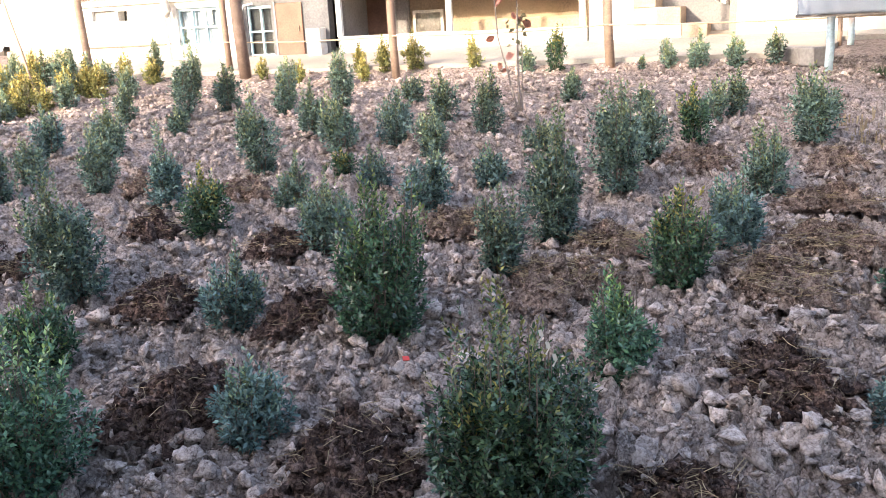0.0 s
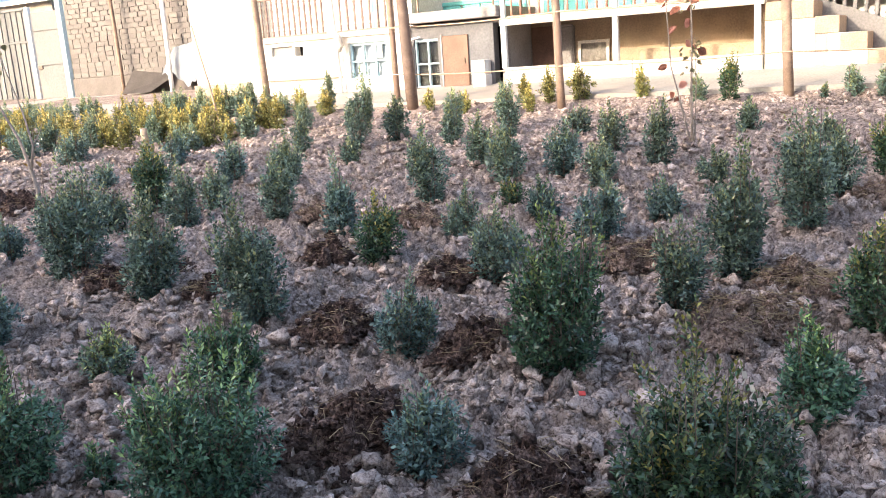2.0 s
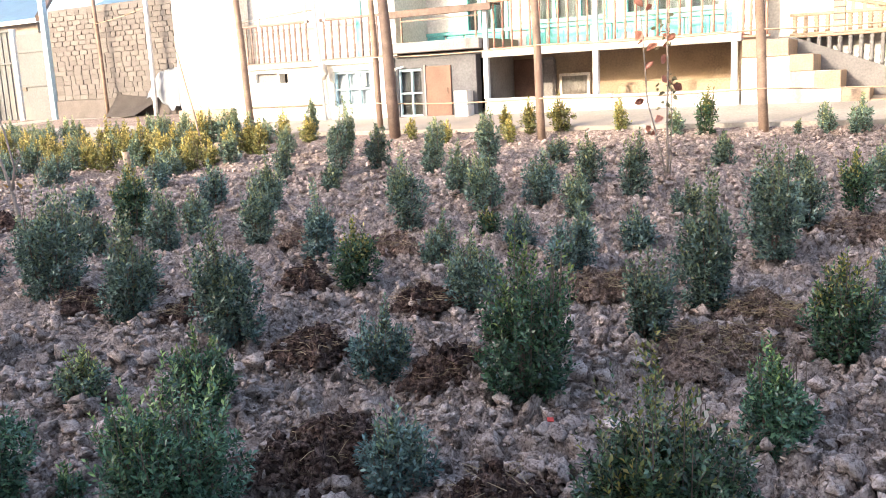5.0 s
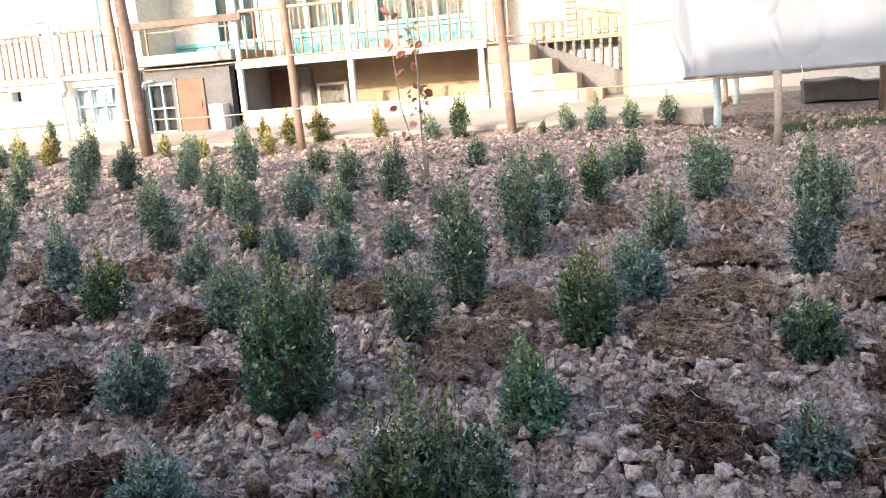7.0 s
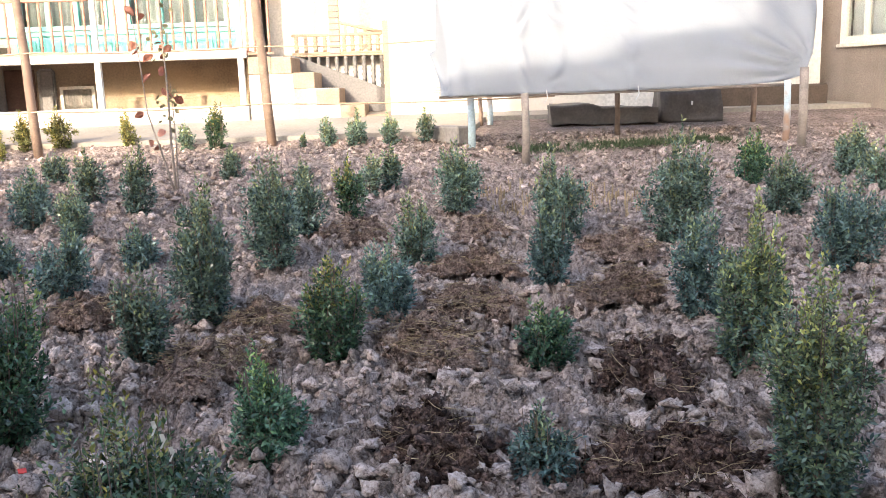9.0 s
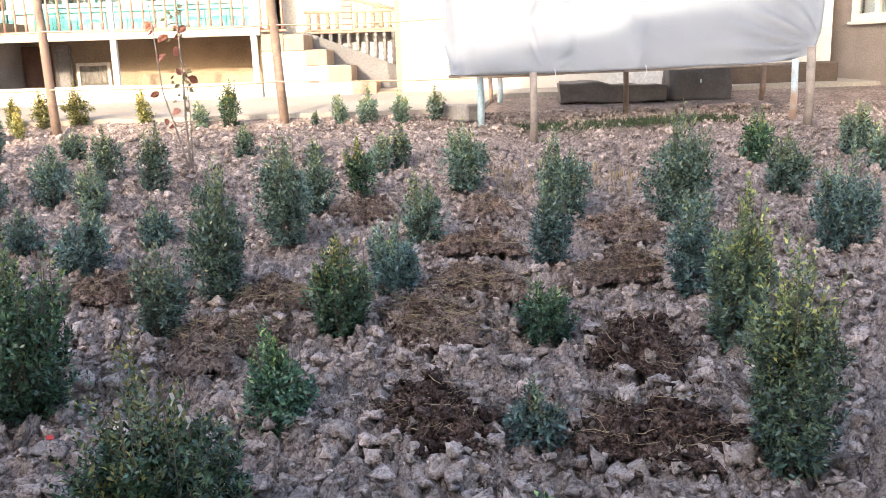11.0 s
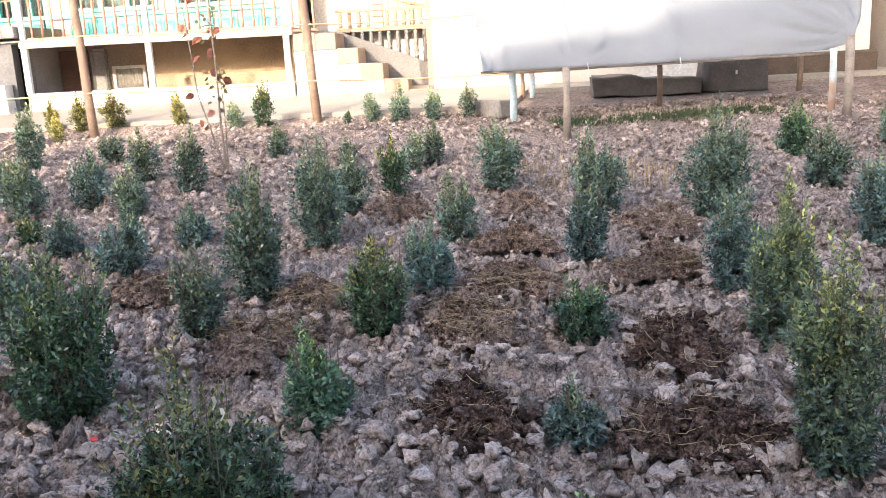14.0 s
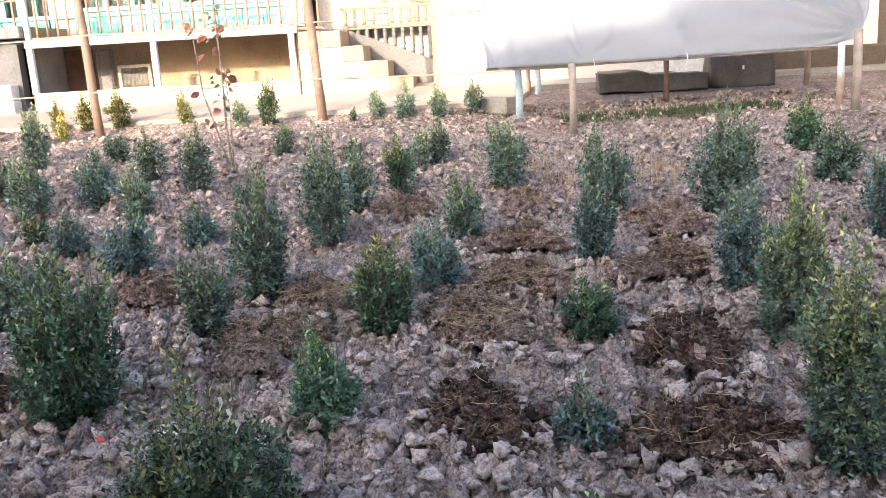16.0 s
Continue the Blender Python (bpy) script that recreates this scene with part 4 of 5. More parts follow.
# glazed veranda front with turquoise joinery
for x0, x1, z0 in ((-6.5, -5.6, 2.12), (-5.2, -3.7, 2.55), (-3.4, -1.7, 2.55)):
    win = hpart("window", wall_with_openings(x0, x1, z0, 3.9, 1.46, 1.56, [(x0 + 0.07 + k * (x1 - x0 - 0.07) / 3, x0 + (k + 1) * (x1 - x0 - 0.07) / 3, z0 + 0.07, 3.83) for k in range(3)]), TURQUOISE, "turquoise painted window frame")
    for k in range(3):
        part("pane", box(x0 + 0.071 + k * (x1 - x0 - 0.07) / 3, x0 - 0.001 + (k + 1) * (x1 - x0 - 0.07) / 3, 1.50, 1.508, z0 + 0.071, 3.829), GLASS, win).visible_shadow = False
    cur = bmesh.new()
    n = 60
    cols = [[cur.verts.new((x0 + (x1 - x0) * i / n, 1.66 + 0.03 * math.sin(i * 1.3) + 0.012 * math.sin(i * 3.1), z)) for z in (z0, 3.9)] for i in range(n + 1)]
    for a, b in zip(cols, cols[1:]):
        cur.faces.new((a[0], b[0], b[1], a[1])).smooth = True
    bmesh.ops.solidify(cur, geom=cur.faces[:], thickness=0.004)
    part("curtain", cur, CURTAIN, win, "white net curtain")
for k in range(14):
    x = -7.35 + k * 0.42
    if -5.75 < x < -5.3:
        continue
    pan = hpart("panel", box(x, x + 0.385, 1.468, 1.497, 2.10, 2.46, 0.012), TURQUOISE, "turquoise painted boarding")
    part("panel_field", box(x + 0.06, x + 0.325, 1.456, 1.470, 2.17, 2.40, 0.01), TURQUOISE, pan)
hpart("panel_rail", box(-7.4, -1.5, 1.44, 1.468, 2.46, 2.53, 0.008), TURQUOISE, "turquoise rail")
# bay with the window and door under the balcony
# coloured dark all over in place of the balcony's shade
hpart("bay_wall", wall_with_openings(-7.3, -5.4, 0.85, 2.1, 0.08, 0.28, [(-7.22, -6.73, 0.99, 1.85), (-5.62, -5.44, 0.95, 2.03)]), BAY, "plastered basement wall, balcony shade put into its blue-grey")
hpart("balcony_edge", box(-7.3, -5.43, -0.16, 0.05, 2.12, 2.30, 0.012), GREY_PLASTER, "grey cement balcony edge")
hpart("balcony_floor", box(-7.3, -5.43, 0.05, 1.5, 2.12, 2.295), STEP)
hpart("balcony_board", box(-7.28, -5.2, -0.14, -0.08, 2.74, 2.86, 0.008), BROWN_WOOD, "red-brown timber board")
hpart("balcony_board", box(-7.28, -5.2, -0.08, 0.25, 2.835, 2.86, 0.004), BROWN_WOOD, "red-brown timber board")
for x in (-7.24, -6.98, -5.5):
    hpart("balcony_post", box(x - 0.015, x + 0.015, -0.125, -0.095, 2.30, 2.74), POLE, "thin metal upright")
hpart("balcony_rail", box(-7.0, -5.43, -0.12, -0.10, 2.66, 2.685), POLE)
# two flat dark panels take the place of unlit depth
hpart("store_interior", box(-12.2, -5.7, 1.0, 1.1, 0.9, 1.99), DARK, "dark panel standing in for the storeroom's shade")
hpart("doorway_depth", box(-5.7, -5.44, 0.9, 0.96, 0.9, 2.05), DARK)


def low_window(x0, x1, z0, z1, y, cols, rows, behind_glass=FILM):
    cw, ch = (x1 - x0 - 0.05) / cols, (z1 - z0 - 0.05) / rows
    holes = [(x0 + 0.028 + i * cw, x0 + (i + 1) * cw, z0 + 0.028 + k * ch, z0 + (k + 1) * ch) for i in range(cols) for k in range(rows)]
    w = hpart("window", wall_with_openings(x0, x1, z0, z1, y, y + 0.06, holes), BLUE_FRAME, "pale blue painted wooden window")
    for a, b, c, d in holes:
        part("pane", box(a - 0.002, b + 0.002, y + 0.028, y + 0.034, c - 0.002, d + 0.002), GLASS, w).visible_shadow = False
    # added backing: pale for reflecting panes, dark for the unlit room
    part("blind", box(x0 + 0.02, x1 - 0.02, y + 0.10, y + 0.11, z0 + 0.02, z1 - 0.02), behind_glass, w, "backing sheet behind the panes")
    return w


w1 = low_window(-8.62, -7.75, 1.22, 1.88, 0.06, 3, 2, CLOTH)
part("pane_cover", box(-8.16, -7.93, 0.09, 0.10, 1.58, 1.84), CURTAIN, w1, "white board in a pane")
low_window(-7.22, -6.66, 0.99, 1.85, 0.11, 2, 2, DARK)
door = hpart("door", box(-6.62, -6.11, 0.045, 0.078, 0.97, 1.87, 0.006), BROWN_DOOR, "low brown basement door")
part("door_frame", box(-6.65, -6.62, 0.03, 0.079, 0.97, 1.90), GREY_PLASTER, door)
part("door_handle", box(-6.19, -6.17, 0.02, 0.046, 1.38, 1.48, 0.004), POLE, door)
hpart("bracket", tube([(-7.27, 0.0, 1.05), (-7.28, 0.0, 1.75), (-7.22, 0.0, 1.86), (-7.05, 0.02, 1.89)], [0.018] * 4, 8), POLE_WHITE, "white bent pipe")
# open store under the veranda
hpart("store_wall", box(-5.4, -1.2, 1.2, 1.4, 0.85, 2.0), OCHRE, "ochre clay-plastered store wall")
hpart("store_partition", box(-5.43, -5.40, 0.0, 1.2, 0.85, 2.0), GREY_PLASTER)
hpart("store_end", box(-1.22, -1.16, 0.2, 1.4, 0.85, 2.0), OCHRE)
hpart("parapet", box(-5.38, -3.15, -0.04, 0.14, 0.85, 1.26, 0.015), WHITEWASH, "low whitewashed wall")
hpart("parapet", box(-3.14, -1.18, -0.04, 0.14, 0.85, 1.25, 0.015), WHITEWASH, "low whitewashed wall")
hpart("beam", box(-5.43, -1.15, -0.07, 0.14, 1.955, 2.075, 0.012), WHITEWASH, "white veranda beam")
hpart("veranda_floor", box(-5.43, -1.15, 0.14, 1.5, 1.99, 2.07), STEP)
for x in (-5.37, -3.41, -1.25):
    hpart("post", box(x - 0.045, x + 0.045, -0.06, 0.03, 1.25 if x < -1.3 else 1.0, 1.955, 0.008), POLE_WHITE, "white painted veranda post")
    hpart("post", box(x - 0.04, x + 0.04, -0.05, 0.03, 2.075, 4.6, 0.008), POLE_WHITE, "white painted veranda post")
hpart("door", box(-5.86 + 0.48, -5.31 + 0.42, 1.165, 1.197, 1.0, 1.92, 0.006), BROWN_DOOR, "brown store door")
hpart("door", box(-4.84, -4.56, 1.17, 1.197, 1.0, 1.93, 0.05), GREY_PLASTER, "pale rounded store door")
film_win = hpart("window", wall_with_openings(-4.49, -3.92, 1.21, 1.63, 1.14, 1.19, [(-4.44, -3.97, 1.26, 1.58)]), CREAM, "cream window frame covered with film")
fb = bmesh.new()
cols = [[fb.verts.new((-4.45 + 0.49 * i / 30, 1.165 + 0.012 * math.sin(i * 0.9 + z * 14) + 0.006 * math.sin(i * 2.3), z)) for z in (1.25, 1.36, 1.47, 1.59)] for i in range(31)]
for a, b in zip(cols, cols[1:]):
    for k in range(3):
        fb.faces.new((a[k], b[k], b[k + 1], a[k + 1])).smooth = True
bmesh.ops.solidify(fb, geom=fb.faces[:], thickness=0.003)
part("film", fb, FILM, film_win, "wrinkled clear plastic film")
box_ob = thing("white_storage_box", "white box standing by the basement door", "box", HOUSE)
part("lower_box", box(-5.93, -5.67, -0.20, 0.06, 0.93, 1.17, 0.012), POLE_WHITE, box_ob)
part("upper_box", box(-5.94, -5.68, -0.20, 0.06, 1.172, 1.42, 0.012), POLE_WHITE, box_ob)
hpart("clay_bench", box(-3.3, -1.22, 0.75, 1.19, 1.0, 1.42, 0.05), OCHRE, "clay bench inside the store")


# railings with turned balusters
def baluster_mesh(h, r):
    bm = bmesh.new()
    prof = [(0, 0.75), (0.10, 0.75), (0.12, 1.0), (0.16, 0.55), (0.30, 0.95), (0.42, 0.62), (0.5, 0.85), (0.58, 0.62), (0.72, 0.95), (0.84, 0.55), (0.88, 1.0), (0.90, 0.75), (1.0, 0.75)]
    tube([(0, 0, h * z) for z, _ in prof], [r * k for _, k in prof], 8, bm)
    me = bpy.data.meshes.new("baluster")
    bm.to_mesh(me)
    bm.free()
    return me


def railing(x0, x1, y, z0, z1, count, mat, label, r=0.026, parent=None):
    rail = hpart("railing", box(x0, x1, y - 0.03, y + 0.03, z1, z1 + 0.05, 0.01), mat, label, parent)
    part("bottom_rail", box(x0, x1, y - 0.025, y + 0.025, z0, z0 + 0.035, 0.006), mat, rail)
    me = baluster_mesh(z1 - z0 - 0.035, r)
    me.materials.append(mat)
    for k in range(count):
        ob = part("baluster", me, None, rail)
        ob.matrix_basis = pose(x0 + (x1 - x0) * (k + 0.5) / count, y, z0 + 0.035)
    return rail


railing(-10.74, -9.12, 0.02, 2.09, 2.82, 12, PALE_BALUSTER, "dull brown turned wooden railing")
railing(-8.85, -7.33, 0.02, 2.09, 2.82, 9, PALE_BALUSTER, "dull brown turned wooden railing")
railing(-5.3, -3.47, 0.0, 2.075, 2.86, 11, BALUSTER, "red-brown turned wooden railing")
railing(-3.35, -1.31, 0.0, 2.075, 2.86, 12, BALUSTER, "red-brown turned wooden railing")
railing(-1.19, -0.75, 0.0, 2.0, 2.86, 4, BALUSTER, "red-brown turned wooden railing")
hpart("line_rail", tube([(-10.74, -0.02, 2.94), (-8.9, -0.02, 3.05)], [0.012, 0.012], 6), POLE_GREY)
for x in (-10.3, -9.15, -8.72):
    hpart("line_post", box(x - 0.02, x + 0.02, -0.04, 0.0, 2.82, 4.6), POLE_WHITE)
hpart("drainpipe", tube([(-8.92, -0.10, 4.6), (-8.89, -0.10, 3.28), (-8.78, -0.10, 0.95)], [0.03, 0.03, 0.03], 10), POLE_WHITE, "pale drainpipe")
hpart("hanging_bag", tube([(-8.74, -0.14, 2.06), (-8.72, -0.15, 1.98), (-8.70, -0.16, 1.85), (-8.73, -0.15, 1.74)], [0.03, 0.07, 0.075, 0.03], 10), FILM, "grey bag hung on the pipe")
# stair and its surrounds
hpart("stair_core", box(-1.15, -0.80, 0.0, 1.0, 0.9, 1.70), WHITEWASH)
hpart("landing", box(-1.15, -0.80, -0.02, 1.5, 1.70, 1.97, 0.012), STEP, "bare concrete landing")
for x0, x1, z1, z0 in ((-0.80, -0.49, 1.955, 1.70), (-0.48, -0.15, 1.715, 1.47), (-0.14, 0.22, 1.465, 1.215), (0.23, 0.60, 1.205, 0.95)):
    st = hpart("step", box(x0, x1, -0.02, 1.0, z0, z1, 0.012), STEP, "bare concrete step")
    if z0 > 1:
        part("step_cheek", box(x0, x1 + (0.2 if z0 > 1.3 else 0.0), 0.0, 0.98, 0.9, z0), WHITEWASH, st, "whitewashed cheek")
hpart("step", box(0.60, 0.98, 0.02, 1.0, 0.9, 1.04, 0.012), STEP, "bare concrete step")
# sloping wall added in the outline of the shadow beside the steps
sw = bmesh.new()
near, back = ([sw.verts.new((px, py, pz)) for px, pz in ((-0.78, 0.9), (0.92, 0.9), (0.92, 1.42), (-0.55, 2.0), (-0.78, 2.0))] for py in (1.0, 1.14))
sw.faces.new(near)
sw.faces.new(back[::-1])
for i in range(5):
    sw.faces.new((near[i], near[i - 1], back[i - 1], back[i]))
bmesh.ops.recalc_face_normals(sw, faces=sw.faces)
hpart("stair_wall", sw, STAIR_SHADE, "wall that slopes down beside the steps, grey for the shade there")
# white wall added so the gaps before it read as sunlit slots
hpart("inner_wall", box(-0.78, 0.99, 1.42, 1.54, 0.9, 1.985), WHITEWASH, "whitewashed wall behind the balustrade")
hpart("passage_floor", box(-0.78, 0.99, 1.14, 2.2, 1.985, 2.02), STEP)
hpart("mid_rail", box(-0.62, 0.90, 1.03, 1.12, 1.98, 2.018, 0.008), STEP, "cast concrete rail")
# grey balusters added in place of the balustrade's cast shadow
for k in range(9):
    px = -0.34 + 0.148 * k
    foot_z = 2.0 - 0.58 * (px + 0.55) / 1.47
    bal = baluster_mesh(1.98 - foot_z + 0.02, 0.042)
    bal.materials.append(STAIR_SHADE)
    ob = part("stair_baluster", bal, None, house)
    ob.matrix_basis = pose(px, 1.07, foot_z - 0.02)
railing(-0.62, 0.0, 1.07, 2.02, 2.30, 4, STEP, "cast concrete balustrade", 0.045)
railing(0.17, 0.86, 1.07, 2.02, 2.30, 5, STEP, "cast concrete balustrade", 0.045)
hpart("sloping_rail", tube([(0.17, 1.07, 2.52), (0.92, 1.07, 2.33)], [0.028, 0.028], 6), STEP)
for k in range(4):
    x = 0.27 + 0.16 * k
    hpart("upright", box(x - 0.025, x + 0.025, 1.05, 1.09, 2.35, 2.50 - (x - 0.17) * 0.25), STEP)
brick_pier = hpart("brick_pier", box(0.006, 0.164, 1.036, 1.194, 2.02, 4.6), MORTAR, "tan brick pier")
for k in range(27):
    part("brick", box(0.0, 0.17, 1.03, 1.20, 2.03 + k * 0.095, 2.108 + k * 0.095, 0.006), TANBRICK, brick_pier)
hpart("corner_pier", box(0.88, 0.99, 0.9, 1.2, 0.9, 2.52, 0.012), STEP, "bare concrete pier")
hpart("stair_back_wall", box(-1.2, 1.2, 2.2, 2.4, 0.9, 4.6), WHITEWASH)
hpart("right_wall", box(1.0, 7.72, 0.1, 0.35, 0.85, 4.6), WHITEWASH, "plain whitewashed wall")
hpart("right_return", box(1.0, 1.2, 0.35, 2.2, 0.85, 4.6), WHITEWASH)
hpart("right_end", box(7.52, 7.72, 0.35, 5.8, 0.85, 4.6), WHITEWASH)
vent = hpart("round_vent", tube([(1.71, 0.06, 1.39), (1.71, 0.099, 1.39)], [0.075, 0.08], 16), CREAM, "round louvred vent")
for k in range(4):
    part("louvre", box(1.66, 1.76, 0.045, 0.06, 1.345 + 0.025 * k, 1.355 + 0.025 * k), GREY_PLASTER, vent)

# ---- yard wall and gate ----
gate = thing("sheet_gate", "cream painted sheet-metal double gate with ribs", "gate", HOUSE)
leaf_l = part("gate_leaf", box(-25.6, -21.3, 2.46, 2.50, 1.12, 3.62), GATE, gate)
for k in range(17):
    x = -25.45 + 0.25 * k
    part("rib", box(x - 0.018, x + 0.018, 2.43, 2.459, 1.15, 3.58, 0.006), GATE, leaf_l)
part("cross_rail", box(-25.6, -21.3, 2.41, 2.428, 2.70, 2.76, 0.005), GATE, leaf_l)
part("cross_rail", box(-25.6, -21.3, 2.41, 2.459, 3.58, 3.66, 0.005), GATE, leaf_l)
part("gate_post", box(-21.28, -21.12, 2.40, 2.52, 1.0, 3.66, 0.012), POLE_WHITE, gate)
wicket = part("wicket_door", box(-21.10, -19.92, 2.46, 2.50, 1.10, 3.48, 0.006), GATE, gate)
part("cross_rail", box(-21.08, -19.94, 2.43, 2.459, 2.98, 3.04, 0.005), GATE, wicket)
part("cross_rail", box(-21.08, -19.94, 2.43, 2.459, 2.04, 2.10, 0.005), GATE, wicket)
part("latch", box(-21.04, -20.86, 2.42, 2.458, 1.94, 2.04, 0.01), BROWN_WOOD, wicket, "dark latch")
part("gate_post", box(-19.90, -19.72, 2.38, 2.52, 1.0, 4.6, 0.012), BLUE_FRAME, gate)
yard_wall = part("wall_west", box(-19.70, -12.62, 2.52, 2.72, 0.9, 4.02), MORTAR)
yard_wall.matrix_basis = HOUSE
tagged(yard_wall, "grey block yard wall on a cement footing", "wall", kind="structure")
foot = part("footing", box(-19.70, -12.62, 2.44, 2.52, 0.9, 1.62, 0.015), FOOTING, yard_wall, "cement-plastered footing")
shed_roof = thing("neighbour_shed", "shed with blue sheet-metal roof beyond the gate", "shed", HOUSE)
rb = bmesh.new()
ridge = [rb.verts.new(p) for p in ((-40, 5.6, 4.32), (-24.2, 5.6, 4.32), (-27.5, 9.5, 6.3), (-40, 9.5, 6.3))]
rb.faces.new(ridge)
bmesh.ops.solidify(rb, geom=rb.faces[:], thickness=0.05)
part("roof", rb, ROOFING, shed_roof, "blue sheet roof")
part("fascia", box(-40, -24.2, 5.56, 5.62, 4.20, 4.33), POLE_WHITE, shed_roof, "white fascia")
part("wall", box(-40, -24.6, 5.9, 6.1, 0.9, 4.25), ROUGHCAST, shed_roof)
part("gable", tube([(-24.0, 5.5, 4.3), (-27.4, 9.4, 6.34)], [0.12, 0.12], 4), BROWN_WOOD, shed_roof)
far_shed = thing("neighbour_shed", "low shed with blue roof behind the yard wall", "shed", HOUSE)
rb = bmesh.new()
rb.faces.new([rb.verts.new(p) for p in ((-22.5, 5.4, 4.15), (-12.9, 5.4, 4.15), (-12.9, 9.5, 6.0), (-22.5, 9.5, 6.0))])
bmesh.ops.solidify(rb, geom=rb.faces[:], thickness=0.05)
part("roof", rb, ROOFING, far_shed, "blue sheet roof")
part("wall", box(-22.3, -13.0, 5.6, 5.8, 0.9, 4.15), ROUGHCAST, far_shed)
cloth_ob = thing("white_cover_cloth", "torn white plastic sheet hung over the wall footing", "cloth", HOUSE)
cb = bmesh.new()
grid = {}
for i in range(15):
    for k in range(13):
        u, v = i / 14, k / 12
        top = 2.20 + 0.14 * u
        low = 1.56 - 0.34 * max(0, 1 - abs(u - 0.62) / 0.35) + 0.05 * math.sin(i * 2.1)
        x = -16.05 + 0.42 * (1 - v) * (1 - u) + 1.42 * u
        grid[i, k] = cb.verts.new((x, 2.36 - 0.05 * v - 0.05 * abs(math.sin(i * 0.9 + v * 2)), top + (low - top) * v))
for i in range(14):
    for k in range(12):
        cb.faces.new((grid[i, k], grid[i + 1, k], grid[i + 1, k + 1], grid[i, k + 1])).smooth = True
bmesh.ops.solidify(cb, geom=cb.faces[:], thickness=0.006)
part("sheet", cb, CLOTH, cloth_ob)
board = thing("leaning_board", "grey weathered board leaning on the wall footing", "board", HOUSE)
bb = bmesh.new()
bb.faces.new([bb.verts.new(p) for p in ((-17.18, 1.9, 1.15), (-16.16, 1.9, 1.15), (-15.68, 2.40, 1.56), (-17.21, 2.40, 1.72))])
bmesh.ops.solidify(bb, geom=bb.faces[:], thickness=0.03)
part("panel", bb, FOOTING, board)
# a flat dark panel on the footing stands in for a shaded gap
gap_panel = thing("dark_gap_panel", "dark panel standing in for the gap under the hanging sheet", "opening", HOUSE)
part("hole", box(-15.25, -14.75, 2.42, 2.438, 1.12, 1.5, 0.01), DARK, gap_panel)

# ---- poles and wires at the edge of the garden ----
def stake(name, label, foot, head, r0, r1, mat, group="poles along the garden edge", m=HOUSE, sides=10):
    ob = thing(name, label, "pole", m, group)
    f, h = Vector(foot), Vector(head)
    mid = f.lerp(h, 0.5) + Vector((0.012, 0.0, 0))
    return part("shaft", tube([f, f.lerp(h, 0.25), mid, f.lerp(h, 0.75), h], [r0, r0 * 0.98, (r0 + r1) / 2, r1 * 1.02, r1], sides), mat, ob) and ob


stake("wooden_pole", "slim brown wooden pole at the garden edge", (-9.42, -1.5, 0.75), (-9.58, -1.5, 3.9), 0.065, 0.055, POLE)
stake("wooden_pole", "slim brown wooden pole at the garden edge", (-6.33, -2.0, 0.7), (-6.40, -2.0, 3.6), 0.05, 0.045, POLE)
stake("thick_wooden_pole", "thick dark wooden pole at the garden edge", (-5.88, -2.3, 0.7), (-6.02, -2.3, 3.7), 0.09, 0.075, BROWN_WOOD)
stake("wooden_pole", "slim brown wooden pole at the garden edge", (-3.33, -2.6, 0.65), (-3.42, -2.6, 3.4), 0.058, 0.05, POLE)
stake("wooden_pole", "slim brown wooden pole at the garden edge", (-0.47, -2.3, 0.7), (-0.60, -2.38, 3.3), 0.062, 0.055, POLE)
stake("iron_pole", "brown iron pole by the yard wall", (-17.42, 2.2, 1.1), (-17.53, 2.2, 4.6), 0.05, 0.05, POLE)
stake("iron_pole", "two-tone white and rusty iron pole by the wall", (-15.58, 2.1, 1.1), (-15.56, 2.1, 4.6), 0.055, 0.055, POLE_WHITE)
stake("iron_pole", "pale iron pole by the gate", (-22.36, 1.9, 1.0), (-22.56, 1.9, 4.8), 0.055, 0.055, POLE_WHITE)


def wire(points, label, r=0.008):
    ob = thing("wire", label, "wire", HOUSE, "trellis wires")
    pts = []
    for p, q in zip(points, points[1:]):
        p, q = Vector(p), Vector(q)
        for k in range(8):
            t = k / 8
            pts.append(p.lerp(q, t) - Vector((0, 0, 0.03 * 4 * t * (1 - t))))
    pts.append(Vector(points[-1]))
    part("strand", tube(pts, [r] * len(pts), 5), WIRE, ob)


for z, end in ((2.0, (1.9, -2.3, 2.03)), (1.29, (3.2, -2.2, 1.27))):
    wire([(-6.36, -2.06, z), (-3.26, -2.66, z - 0.01), (-0.53, -2.37, z), end], "rusty wire strung between the poles", 0.011)
wire([(-17.5, 2.13, 3.5), (-15.56, 2.04, 3.75)], "thin wire between the poles at the wall", 0.01)
stake("leaning_stick", "thin pale stick leaning in the hedge row", (-5.57, 12.45, 0.5), (-5.9, 12.5, 2.2), 0.018, 0.012, STEP, m=None)
for x, y, h in ((-5.2, 12.05, 0.24), (-5.55, 11.75, 0.2), (-6.4, 11.6, 0.26)):
    stake("cut_stump", "short sawn wooden peg in the soil", (x, y, ground_z(x, y) - 0.05), (x, y, ground_z(x, y) + h), 0.05, 0.048, STEP, "pegs in the hedge row", m=None)


